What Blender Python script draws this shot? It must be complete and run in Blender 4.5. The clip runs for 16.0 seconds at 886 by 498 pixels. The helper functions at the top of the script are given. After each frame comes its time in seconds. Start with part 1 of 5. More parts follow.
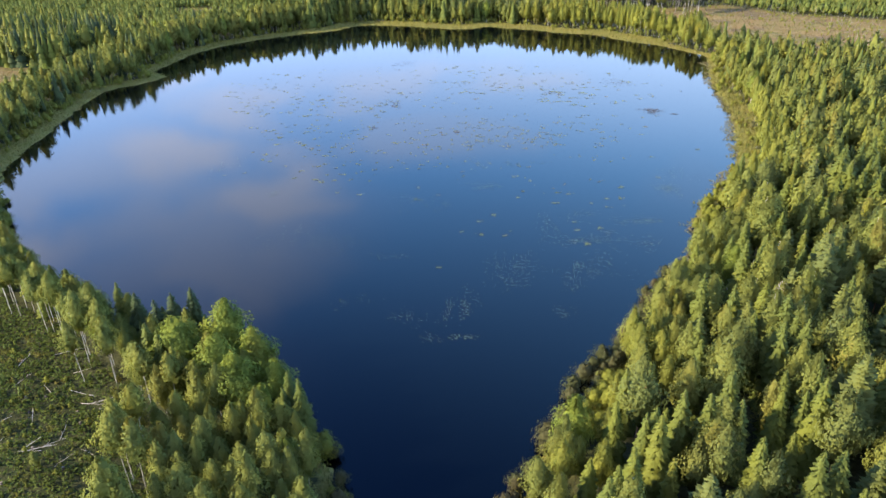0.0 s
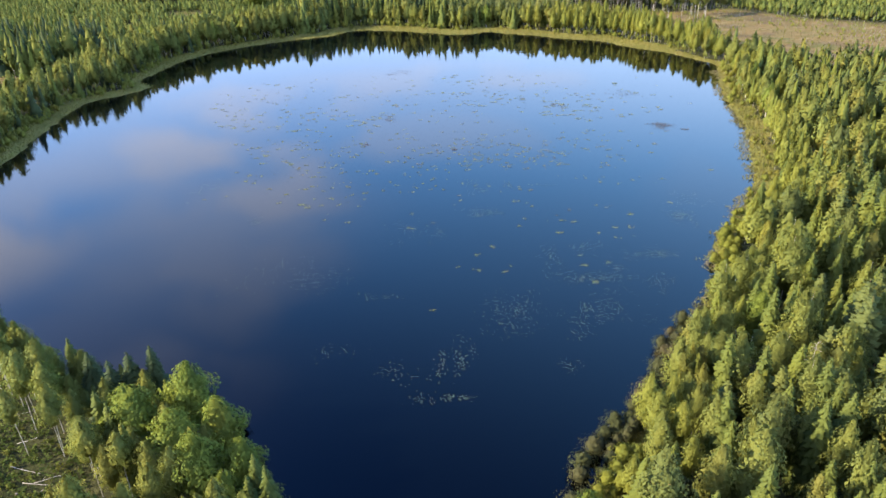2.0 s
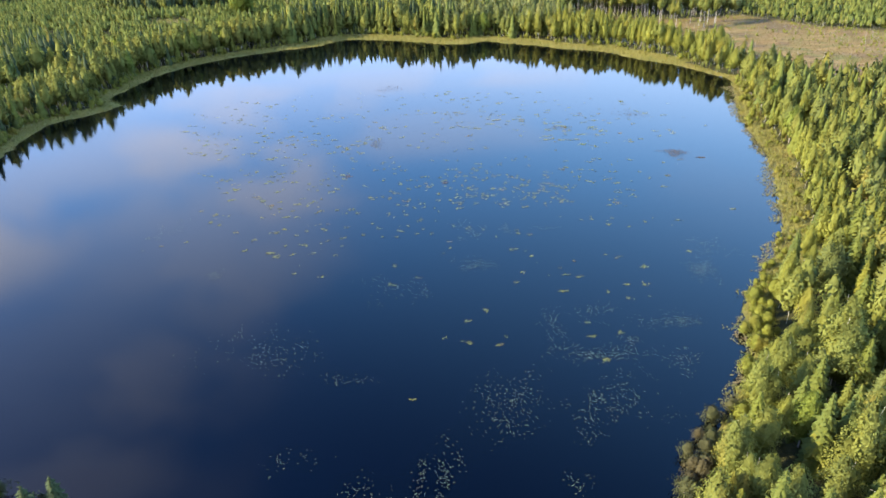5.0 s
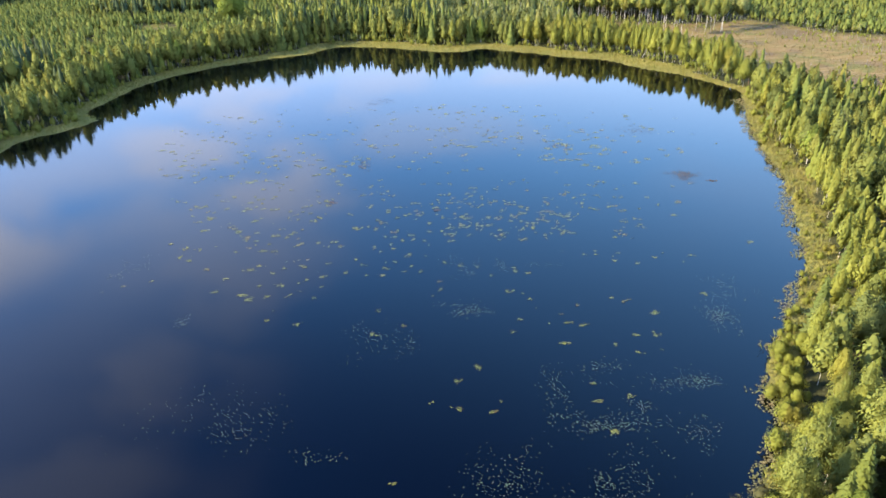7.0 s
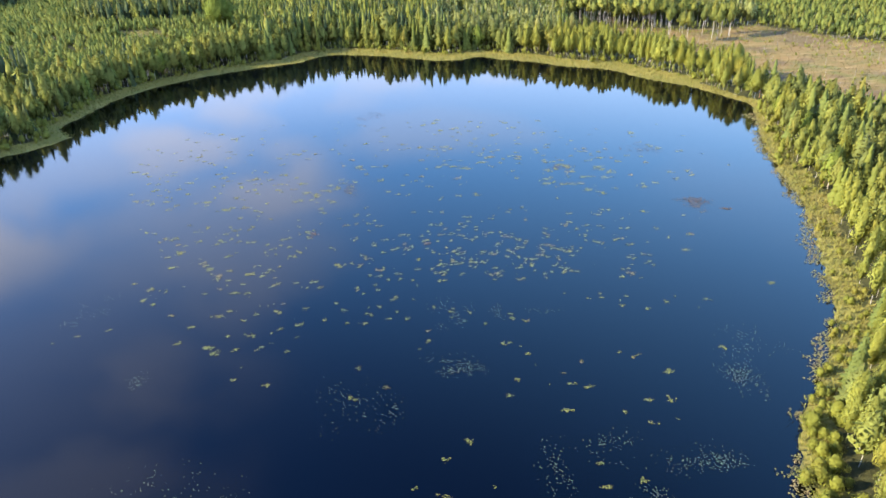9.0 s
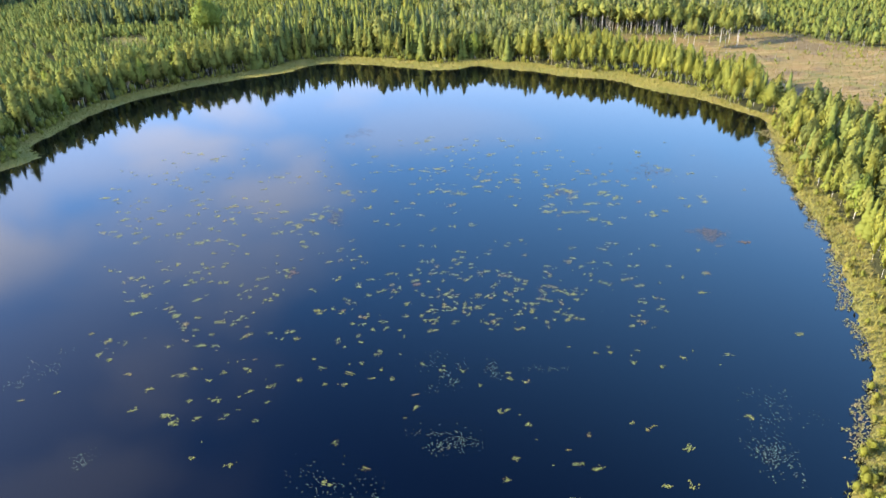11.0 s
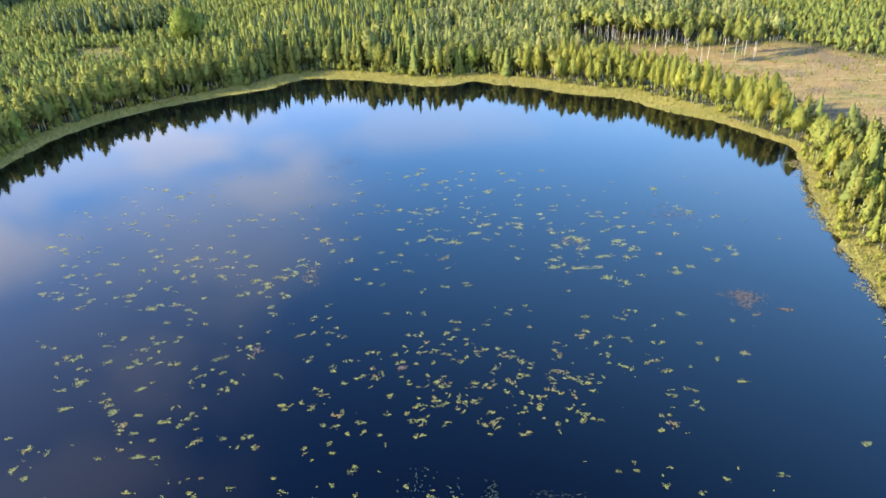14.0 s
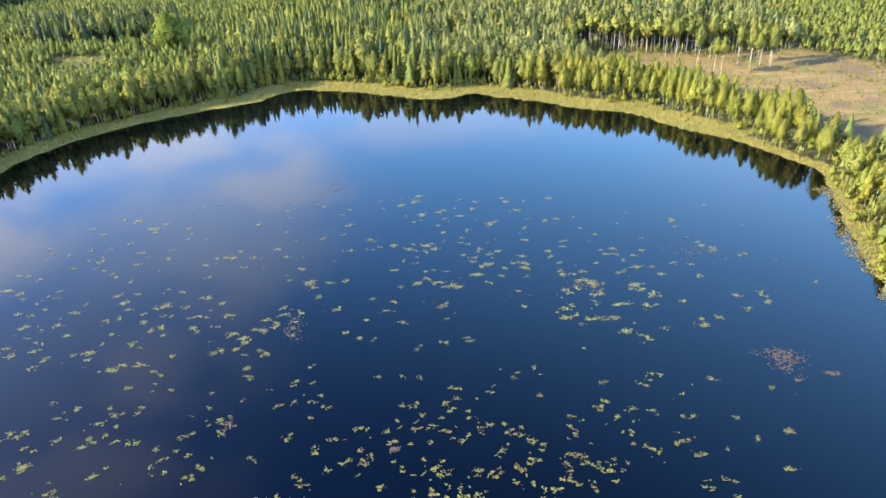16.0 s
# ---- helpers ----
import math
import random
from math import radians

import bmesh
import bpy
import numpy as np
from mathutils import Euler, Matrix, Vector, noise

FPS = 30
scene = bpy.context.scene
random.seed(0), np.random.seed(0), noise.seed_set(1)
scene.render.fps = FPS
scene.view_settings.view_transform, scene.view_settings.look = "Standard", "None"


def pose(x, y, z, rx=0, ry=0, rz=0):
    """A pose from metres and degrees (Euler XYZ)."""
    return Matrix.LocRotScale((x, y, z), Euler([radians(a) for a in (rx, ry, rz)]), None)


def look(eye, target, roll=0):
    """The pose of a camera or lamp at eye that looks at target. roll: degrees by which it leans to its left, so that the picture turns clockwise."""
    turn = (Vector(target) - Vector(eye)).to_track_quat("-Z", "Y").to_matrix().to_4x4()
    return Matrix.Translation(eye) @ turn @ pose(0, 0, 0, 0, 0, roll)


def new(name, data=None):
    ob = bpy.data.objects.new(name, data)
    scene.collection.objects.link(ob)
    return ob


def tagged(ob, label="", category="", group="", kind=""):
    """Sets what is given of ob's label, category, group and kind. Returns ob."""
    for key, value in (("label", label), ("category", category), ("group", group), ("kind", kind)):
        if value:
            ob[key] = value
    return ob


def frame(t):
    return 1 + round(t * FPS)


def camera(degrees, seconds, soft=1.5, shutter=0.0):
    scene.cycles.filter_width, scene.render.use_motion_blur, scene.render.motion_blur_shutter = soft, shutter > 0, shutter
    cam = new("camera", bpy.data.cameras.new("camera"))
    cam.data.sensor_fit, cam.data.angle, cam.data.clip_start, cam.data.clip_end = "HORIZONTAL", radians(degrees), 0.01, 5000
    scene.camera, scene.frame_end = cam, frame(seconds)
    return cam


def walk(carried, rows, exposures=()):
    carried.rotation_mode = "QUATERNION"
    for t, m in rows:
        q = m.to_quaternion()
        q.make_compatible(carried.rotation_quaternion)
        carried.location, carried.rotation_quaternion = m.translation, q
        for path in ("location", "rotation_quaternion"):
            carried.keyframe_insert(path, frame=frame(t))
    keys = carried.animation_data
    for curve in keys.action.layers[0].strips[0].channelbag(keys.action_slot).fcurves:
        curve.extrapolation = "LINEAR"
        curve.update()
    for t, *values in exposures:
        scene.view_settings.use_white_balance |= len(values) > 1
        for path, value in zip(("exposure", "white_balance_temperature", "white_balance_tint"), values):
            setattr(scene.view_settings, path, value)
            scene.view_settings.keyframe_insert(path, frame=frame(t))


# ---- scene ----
import functools
import itertools

cam = camera(65.0, 16.0, soft=1.55)
# seconds, eye, target, roll
PATH = [
    (0, (0.0, 0.0, 79.0), (0.0, 88.91, 33.24), -1.61),
    (0.5, (0.37, 4.29, 79.32), (0.34, 93.17, 33.5), -1.64),
    (1, (0.81, 8.65, 79.62), (0.74, 97.51, 33.75), -1.66),
    (1.5, (1.29, 13.08, 79.9), (1.19, 101.92, 34.0), -1.69),
    (2, (1.82, 17.57, 80.18), (1.68, 106.39, 34.23), -1.72),
    (2.5, (2.38, 22.12, 80.46), (2.22, 110.91, 34.46), -1.75),
    (3, (2.98, 26.71, 80.72), (2.79, 115.48, 34.69), -1.78),
    (3.5, (3.62, 31.33, 80.98), (3.4, 120.09, 34.91), -1.81),
    (4, (4.27, 35.99, 81.24), (4.03, 124.73, 35.13), -1.84),
    (4.5, (4.95, 40.68, 81.5), (4.68, 129.39, 35.36), -1.87),
    (5, (5.64, 45.39, 81.77), (5.35, 134.09, 35.58), -1.90),
    (5.5, (6.35, 50.12, 82.03), (6.03, 138.8, 35.81), -1.93),
    (6, (7.06, 54.87, 82.3), (6.73, 143.53, 36.04), -1.96),
    (6.5, (7.77, 59.64, 82.57), (7.42, 148.28, 36.27), -2.00),
    (7, (8.48, 64.42, 82.84), (8.12, 153.04, 36.51), -2.03),
    (7.5, (9.18, 69.22, 83.12), (8.81, 157.82, 36.75), -2.06),
    (8, (9.87, 74.03, 83.41), (9.49, 162.61, 36.99), -2.10),
    (8.5, (10.55, 78.86, 83.71), (10.16, 167.41, 37.24), -2.13),
    (9, (11.2, 83.71, 84.01), (10.82, 172.24, 37.5), -2.16),
    (9.5, (11.84, 88.58, 84.31), (11.45, 177.08, 37.76), -2.20),
    (10, (12.45, 93.47, 84.63), (12.06, 181.94, 38.02), -2.23),
    (10.5, (13.03, 98.39, 84.95), (12.65, 186.83, 38.28), -2.27),
    (11, (13.57, 103.34, 85.28), (13.21, 191.75, 38.55), -2.30),
    (11.5, (14.08, 108.33, 85.61), (13.73, 196.71, 38.82), -2.33),
    (12, (14.55, 113.37, 85.95), (14.22, 201.71, 39.09), -2.36),
    (12.5, (14.97, 118.46, 86.29), (14.66, 206.76, 39.35), -2.40),
    (13, (15.35, 123.6, 86.63), (15.07, 211.86, 39.62), -2.43),
    (13.5, (15.68, 128.82, 86.98), (15.43, 217.03, 39.88), -2.46),
    (14, (15.96, 134.11, 87.32), (15.74, 222.27, 40.13), -2.49),
    (14.5, (16.18, 139.48, 87.67), (16.01, 227.6, 40.38), -2.52),
    (15, (16.34, 144.96, 88.01), (16.22, 233.01, 40.62), -2.55),
    (15.5, (16.45, 150.54, 88.35), (16.37, 238.54, 40.84), -2.57),
    (16, (16.49, 156.25, 88.68), (16.47, 244.18, 41.05), -2.60),
]
walk(cam, [(t, look(eye, target, roll)) for t, eye, target, roll in PATH], exposures=[(0.0, 2.14), (4.0, 2.28), (9.0, 2.48), (16.0, 2.72)])

# ---- sky, sun ----
SUN_EL, SUN_ROT = 24.0, 262.0


def sky_world():
    world = bpy.data.worlds.new("evening_sky")
    scene.world = world
    world.use_nodes = True
    nt = world.node_tree
    nt.nodes.clear()
    N, L = nt.nodes.new, nt.links.new
    out, bg = N("ShaderNodeOutputWorld"), N("ShaderNodeBackground")
    sky = N("ShaderNodeTexSky")
    sky.sky_type, sky.sun_disc = "NISHITA", False
    sky.sun_elevation, sky.sun_rotation = radians(SUN_EL), radians(SUN_ROT)
    sky.air_density, sky.dust_density, sky.ozone_density = 0.8, 0.3, 4.0
    coord = N("ShaderNodeTexCoord")
    split = N("ShaderNodeSeparateXYZ")
    L(coord.outputs["Generated"], split.inputs[0])

    def maths(op, a, b=None, c=None):
        n = N("ShaderNodeMath")
        n.operation = op
        for k, v in enumerate((a, b, c)):
            if v is None:
                continue
            if isinstance(v, (int, float)):
                n.inputs[k].default_value = v
            else:
                L(v, n.inputs[k])
        return n.outputs[0]

    def ramp(v, lo, hi):
        n = N("ShaderNodeMapRange")
        n.interpolation_type = "SMOOTHSTEP"
        n.inputs["From Min"].default_value, n.inputs["From Max"].default_value = lo, hi
        L(v, n.inputs["Value"])
        return n.outputs["Result"]

    # the cloud deck: the way to a flat layer overhead
    lift = maths("ADD", maths("MAXIMUM", split.outputs["Z"], 0.02), 0.12)
    flat = N("ShaderNodeCombineXYZ")
    L(maths("DIVIDE", split.outputs["X"], lift), flat.inputs[0])
    L(maths("DIVIDE", split.outputs["Y"], lift), flat.inputs[1])
    noise_tex = N("ShaderNodeTexNoise")
    noise_tex.inputs["Scale"].default_value, noise_tex.inputs["Detail"].default_value = 2.1, 6
    noise_tex.inputs["Roughness"].default_value, noise_tex.inputs["Distortion"].default_value = 0.52, 0.25
    shift = N("ShaderNodeVectorMath")
    shift.operation = "ADD"
    shift.inputs[1].default_value = CLOUD_SHIFT
    L(flat.outputs[0], shift.inputs[0])
    L(shift.outputs[0], noise_tex.inputs["Vector"])
    # soft heaps of cloud low in the north-west, thin veil above them
    jitter = N("ShaderNodeVectorMath")
    jitter.operation = "MULTIPLY_ADD"
    L(noise_tex.outputs["Color"], jitter.inputs[0])
    jitter.inputs[1].default_value, jitter.inputs[2].default_value = (0.6, 0.6, 0.0), (-0.3, -0.3, 0.0)
    bent = N("ShaderNodeVectorMath")
    L(flat.outputs[0], bent.inputs[0]), L(jitter.outputs[0], bent.inputs[1])
    cover = None
    for (cx, cy), (rx, ry), dense in CLOUDS:
        off, scaled, far = (N("ShaderNodeVectorMath") for _ in range(3))
        off.operation, scaled.operation, far.operation = "SUBTRACT", "DIVIDE", "LENGTH"
        L(bent.outputs[0], off.inputs[0])
        off.inputs[1].default_value, scaled.inputs[1].default_value = (cx, cy, 0), (rx, ry, 1)
        L(off.outputs[0], scaled.inputs[0]), L(scaled.outputs[0], far.inputs[0])
        heap = maths("MULTIPLY", ramp(far.outputs["Value"], 1.15, 0.2), dense)
        cover = heap if cover is None else maths("MAXIMUM", cover, heap)
    cover = maths("MULTIPLY", cover, ramp(noise_tex.outputs["Fac"], 0.2, 0.56))
    haze = maths("MULTIPLY", ramp(split.outputs["Z"], 0.82, 0.12), 0.58)
    haze = maths("MULTIPLY", haze, maths("MULTIPLY_ADD", ramp(split.outputs["X"], -0.3, 0.6), 1.0, 0.62))
    # pale air low over the wood
    cover = maths("MAXIMUM", cover, maths("MULTIPLY", ramp(split.outputs["Z"], 0.38, 0.2), 0.42))
    cover = maths("MINIMUM", cover, 0.92)
    mix = N("ShaderNodeMixRGB")
    L(cover, mix.inputs[0])
    tint = N("ShaderNodeMixRGB")
    tint.blend_type = "MULTIPLY"
    tint.inputs[0].default_value, tint.inputs[2].default_value = 1.0, (0.52, 0.98, 1.34, 1)
    L(sky.outputs[0], tint.inputs[1])
    # the clear sky deepens towards the zenith
    deep = N("ShaderNodeMixRGB")
    deep.blend_type = "MULTIPLY"
    L(ramp(maths("MULTIPLY_ADD", split.outputs["X"], -0.42, split.outputs["Z"]), 0.45, 0.76), deep.inputs[0])
    L(tint.outputs[0], deep.inputs[1])
    deep.inputs[2].default_value = (0.36, 0.44, 0.6, 1)
    low = N("ShaderNodeMixRGB")
    L(haze, low.inputs[0])
    L(deep.outputs[0], low.inputs[1])
    low.inputs[2].default_value = (*HAZE_COLOUR, 1)
    L(low.outputs[0], mix.inputs[1])
    mix.inputs[2].default_value = (*CLOUD_COLOUR, 1)
    L(mix.outputs[0], bg.inputs["Color"])
    bg.inputs["Strength"].default_value = SKY
    L(bg.outputs[0], out.inputs[0])


SKY, SUN = 0.15, 3.5
# place and half-widths on the cloud deck, density
CLOUDS = [((-0.95, 1.8), (0.85, 0.8), 0.46), ((-1.16, 1.52), (0.36, 0.36), 0.85), ((-1.4, 1.35), (0.40, 0.5), 0.6), ((-0.72, 2.08), (0.42, 0.26), 0.74), ((-0.47, 1.84), (0.30, 0.34), 0.6),
          ((-0.52, 1.52), (0.34, 0.34), 0.38), ((-0.85, 1.15), (0.55, 0.6), 0.2), ((-0.57, 1.1), (0.22, 0.22), 0.32), ((-0.62, 0.8), (0.28, 0.2), 0.32),
          ((-0.1, 2.25), (0.8, 0.3), 0.34), ((0.1, 2.75), (1.3, 0.4), 0.55), ((-0.7, 2.5), (0.8, 0.4), 0.6), ((-1.9, 1.3), (0.5, 1.2), 0.7), ((-1.3, 2.8), (0.7, 0.6), 0.75), ((0.9, 1.9), (0.6, 0.5), 0.12),
          # unseen clouds behind and overhead, added for fill light on the trees
          ((-1.5, -1.0), (1.2, 1.2), 0.8), ((0.2, -2.0), (2.6, 1.7), 0.9), ((1.9, -0.8), (1.2, 1.2), 0.8), ((0.1, -0.5), (1.0, 0.5), 0.4)]
HAZE_COLOUR = (1.75, 3.85, 6.8)
CLOUD_SHIFT, CLOUD_COLOUR = (0.3, 1.7, 0.0), (3.75, 3.75, 4.35)
sky_world()
sun_data = bpy.data.lights.new("sun", "SUN")
sun_data.energy, sun_data.angle, sun_data.color = SUN, radians(3.0), (1.0, 0.85, 0.60)
sun = new("sun", sun_data)
a, e = radians(SUN_ROT), radians(SUN_EL)
sun_way = Vector((math.sin(a) * math.cos(e), math.cos(a) * math.cos(e), math.sin(e)))
sun.matrix_world = look(sun_way * 900, (0, 0, 0))


# ---- materials ----
def material(name):
    m = bpy.data.materials.new(name)
    m.use_nodes = True
    nt = m.node_tree
    return m, nt, nt.nodes["Principled BSDF"], nt.nodes.new, nt.links.new


def mixed(nt, fac, a, b, mode="MIX"):
    n = nt.nodes.new("ShaderNodeMixRGB")
    n.blend_type = mode
    for k, v in enumerate((fac, a, b)):
        if isinstance(v, (int, float)):
            n.inputs[k].default_value = v
        elif isinstance(v, tuple):
            n.inputs[k].default_value = (*v, 1)
        else:
            nt.links.new(v, n.inputs[k])
    return n.outputs[0]


def noise_at(nt, scale, detail=4.0, rough=0.55, vec=None):
    n = nt.nodes.new("ShaderNodeTexNoise")
    n.inputs["Scale"].default_value, n.inputs["Detail"].default_value, n.inputs["Roughness"].default_value = scale, detail, rough
    if vec is None:
        vec = nt.nodes.new("ShaderNodeNewGeometry").outputs["Position"]
    nt.links.new(vec, n.inputs["Vector"])
    return n.outputs["Fac"]


def span(nt, v, lo, hi, a=0.0, b=1.0):
    n = nt.nodes.new("ShaderNodeMapRange")
    for key, value in (("From Min", lo), ("From Max", hi), ("To Min", a), ("To Max", b)):
        n.inputs[key].default_value = value
    nt.links.new(v, n.inputs["Value"])
    return n.outputs["Result"]


def leaf(name, main, other, rare, thin=0.4, cell=0.22, wax=0.05, rough=0.62):
    """Foliage: two tones that change from tree to tree, a rarer turned tone, and a small change from clump to clump."""
    m, nt, bsdf, N, L = material(name)
    geo = N("ShaderNodeNewGeometry")
    cells = N("ShaderNodeTexVoronoi")
    cells.voronoi_dimensions, cells.inputs["Scale"].default_value = "2D", cell
    L(geo.outputs["Position"], cells.inputs["Vector"])
    parts = N("ShaderNodeSeparateColor")
    L(cells.outputs["Color"], parts.inputs[0])
    col = mixed(nt, parts.outputs[0], main, other)
    col = mixed(nt, span(nt, parts.outputs[1], 0.80, 1.0), col, rare)
    col = mixed(nt, span(nt, noise_at(nt, 0.012, 2.0), 0.45, 0.7, 0.0, 0.2), col, rare)
    bright = span(nt, geo.outputs["Random Per Island"], 0.0, 1.0, 0.93, 1.07)
    grey = N("ShaderNodeCombineColor")
    for k in range(3):
        L(bright, grey.inputs[k])
    col = mixed(nt, 1.0, col, grey.outputs[0], "MULTIPLY")
    bsdf.inputs["Roughness"].default_value = rough
    bsdf.inputs["Specular IOR Level"].default_value = wax
    L(col, bsdf.inputs["Base Color"])
    through_leaf, both = N("ShaderNodeBsdfTranslucent"), N("ShaderNodeMixShader")
    L(col, through_leaf.inputs["Color"])
    both.inputs[0].default_value = thin
    L(bsdf.outputs[0], both.inputs[1])
    L(through_leaf.outputs[0], both.inputs[2])
    L(both.outputs[0], nt.nodes["Material Output"].inputs[0])
    return m


def bark(name, main, dark, scale, lo=0.45, hi=0.62):
    m, nt, bsdf, N, L = material(name)
    n = noise_at(nt, scale, 5.0, 0.65)
    L(mixed(nt, span(nt, n, lo, hi), main, dark), bsdf.inputs["Base Color"])
    bsdf.inputs["Roughness"].default_value = 0.85
    bump = N("ShaderNodeBump")
    bump.inputs["Strength"].default_value, bump.inputs["Distance"].default_value = 0.5, 0.03
    L(n, bump.inputs["Height"])
    L(bump.outputs[0], bsdf.inputs["Normal"])
    return m


BIRCH_LEAF = leaf("birch_leaf", (0.195, 0.208, 0.046), (0.166, 0.192, 0.052), (0.211, 0.195, 0.046))
ASPEN_LEAF = leaf("aspen_leaf", (0.185, 0.225, 0.04), (0.165, 0.21, 0.042), (0.185, 0.212, 0.042))
SPRUCE_LEAF = leaf("spruce_needles", (0.119, 0.136, 0.026), (0.084, 0.110, 0.032), (0.159, 0.157, 0.026), 0.26)
PINE_LEAF = leaf("pine_needles", (0.118, 0.135, 0.037), (0.100, 0.122, 0.042), (0.140, 0.146, 0.037), 0.28)
WILLOW_LEAF = leaf("willow_leaf", (0.204, 0.215, 0.038), (0.176, 0.195, 0.038), (0.218, 0.200, 0.040))
ALDER_LEAF = leaf("alder_leaf", (0.085, 0.085, 0.038), (0.072, 0.082, 0.034), (0.095, 0.08, 0.044))
# lighter birch leaf: sunlight on belt and right bank put into the colour
GOLD_LIT_BIRCH_LEAF = leaf("gold_lit_birch_leaf", (0.252, 0.262, 0.052), (0.214, 0.235, 0.053), (0.271, 0.250, 0.048), 0.44)
# darker spruce needles: the shade on stand fronts put into the colour
OLD_SHADED_SPRUCE_LEAF = leaf("old_spruce_needles", (0.052, 0.072, 0.029), (0.042, 0.062, 0.029), (0.07, 0.085, 0.029), 0.22)
# far birch leaf: grey-green, with distance haze put into its pale colour
PALE_HAZED_BIRCH_LEAF = leaf("pale_hazed_birch_leaf", (0.225, 0.245, 0.085), (0.198, 0.225, 0.08), (0.235, 0.228, 0.075), 0.44)
YOUNG_LEAF = leaf("young_wood_leaf", (0.163, 0.194, 0.048), (0.141, 0.180, 0.048), (0.185, 0.192, 0.048))
BRUSH_LEAF = leaf("brush_leaf", (0.10, 0.128, 0.026), (0.07, 0.10, 0.024), (0.14, 0.125, 0.03), cell=0.6)
SEDGE = leaf("sedge_blades", (0.209, 0.194, 0.051), (0.172, 0.175, 0.044), (0.223, 0.184, 0.064), cell=0.3)
HEATH = leaf("heath_tussocks", (0.165, 0.12, 0.05), (0.135, 0.125, 0.042), (0.12, 0.08, 0.046), cell=0.12)
BOG_LEAF = leaf("bog_plant_leaf", (0.17, 0.155, 0.07), (0.15, 0.15, 0.06), (0.18, 0.145, 0.08), cell=0.5)
LILY = leaf("lily_leaf", (0.172, 0.168, 0.034), (0.132, 0.148, 0.038), (0.162, 0.118, 0.038), 0.1, cell=0.5, wax=0.22, rough=0.4)
LILY_DULL = leaf("small_pondweed_leaf", (0.10, 0.14, 0.062), (0.09, 0.12, 0.058), (0.12, 0.125, 0.058), 0.1, cell=0.5, wax=0.6, rough=0.38)
LILY_BROWN = leaf("withered_lily_leaf", (0.092, 0.07, 0.058), (0.082, 0.07, 0.058), (0.1, 0.075, 0.055), 0.1, cell=0.7)
BIRCH_BARK = bark("birch_bark", (0.40, 0.375, 0.32), (0.12, 0.10, 0.085), 2.2, 0.56, 0.66)
SPRUCE_BARK = bark("spruce_bark", (0.13, 0.095, 0.07), (0.06, 0.045, 0.035), 3.0)
PINE_BARK = bark("pine_bark", (0.26, 0.13, 0.065), (0.11, 0.065, 0.045), 1.2)
CUT_WOOD = bark("weathered_sawn_wood", (0.2, 0.165, 0.125), (0.12, 0.1, 0.08), 4.0)
GREY_WOOD = bark("grey_dead_wood", (0.42, 0.38, 0.34), (0.22, 0.19, 0.17), 2.0)

PALE_WOOD = bark("pale_bleached_wood", (0.46, 0.42, 0.37), (0.26, 0.23, 0.2), 2.0)


def ground_material():
    m, nt, bsdf, N, L = material("ground_cover")

    def layer(name):
        n = N("ShaderNodeAttribute")
        n.attribute_name = name
        return n.outputs["Fac"]

    fine, wide, patch = noise_at(nt, 1.1, 6.0, 0.65), noise_at(nt, 0.09, 4.0), noise_at(nt, 0.035, 3.0)
    col = mixed(nt, span(nt, fine, 0.35, 0.65), (0.034, 0.038, 0.015), (0.068, 0.066, 0.026))
    sedge = mixed(nt, span(nt, wide, 0.38, 0.62), (0.205, 0.178, 0.045), (0.155, 0.152, 0.036))
    sedge = mixed(nt, span(nt, fine, 0.3, 0.7, 0.0, 0.35), sedge, (0.24, 0.19, 0.07))
    heath = mixed(nt, span(nt, wide, 0.36, 0.64), (0.173, 0.111, 0.044), (0.137, 0.109, 0.034))
    heath = mixed(nt, span(nt, fine, 0.45, 0.75), heath, (0.182, 0.143, 0.067))
    heath = mixed(nt, span(nt, noise_at(nt, 0.05, 5.0, 0.65), 0.52, 0.62, 0.0, 0.7), heath, (0.100, 0.111, 0.028))
    stretch = N("ShaderNodeMapping")
    stretch.inputs["Scale"].default_value = (0.05, 0.3, 0.1)
    L(N("ShaderNodeNewGeometry").outputs["Position"], stretch.inputs["Vector"])
    heath = mixed(nt, span(nt, noise_at(nt, 1.0, 4.0, 0.6, stretch.outputs[0]), 0.52, 0.66, 0.0, 0.85), heath, (0.228, 0.168, 0.072))
    heath = mixed(nt, span(nt, patch, 0.53, 0.62, 0.0, 0.5), heath, (0.078, 0.055, 0.043))
    brush = mixed(nt, span(nt, fine, 0.35, 0.65), (0.022, 0.032, 0.009), (0.05, 0.048, 0.018))
    mud = (0.03, 0.026, 0.018)
    ragged = N("ShaderNodeMath")
    ragged.operation = "ADD"
    L(span(nt, fine, 0.3, 0.7, -0.2, 0.2), ragged.inputs[0])
    L(layer("sedge"), ragged.inputs[1])
    col = mixed(nt, span(nt, ragged.outputs[0], 0.35, 0.65), col, sedge)
    col = mixed(nt, layer("heath"), col, heath)
    col = mixed(nt, layer("brush"), col, brush)
    col = mixed(nt, layer("bed"), col, mud)
    L(col, bsdf.inputs["Base Color"])
    bsdf.inputs["Roughness"].default_value = 0.95
    bsdf.inputs["Specular IOR Level"].default_value = 0.1
    bump = N("ShaderNodeBump")
    bump.inputs["Strength"].default_value, bump.inputs["Distance"].default_value = 0.9, 0.5
    L(fine, bump.inputs["Height"])
    L(bump.outputs[0], bsdf.inputs["Normal"])
    return m


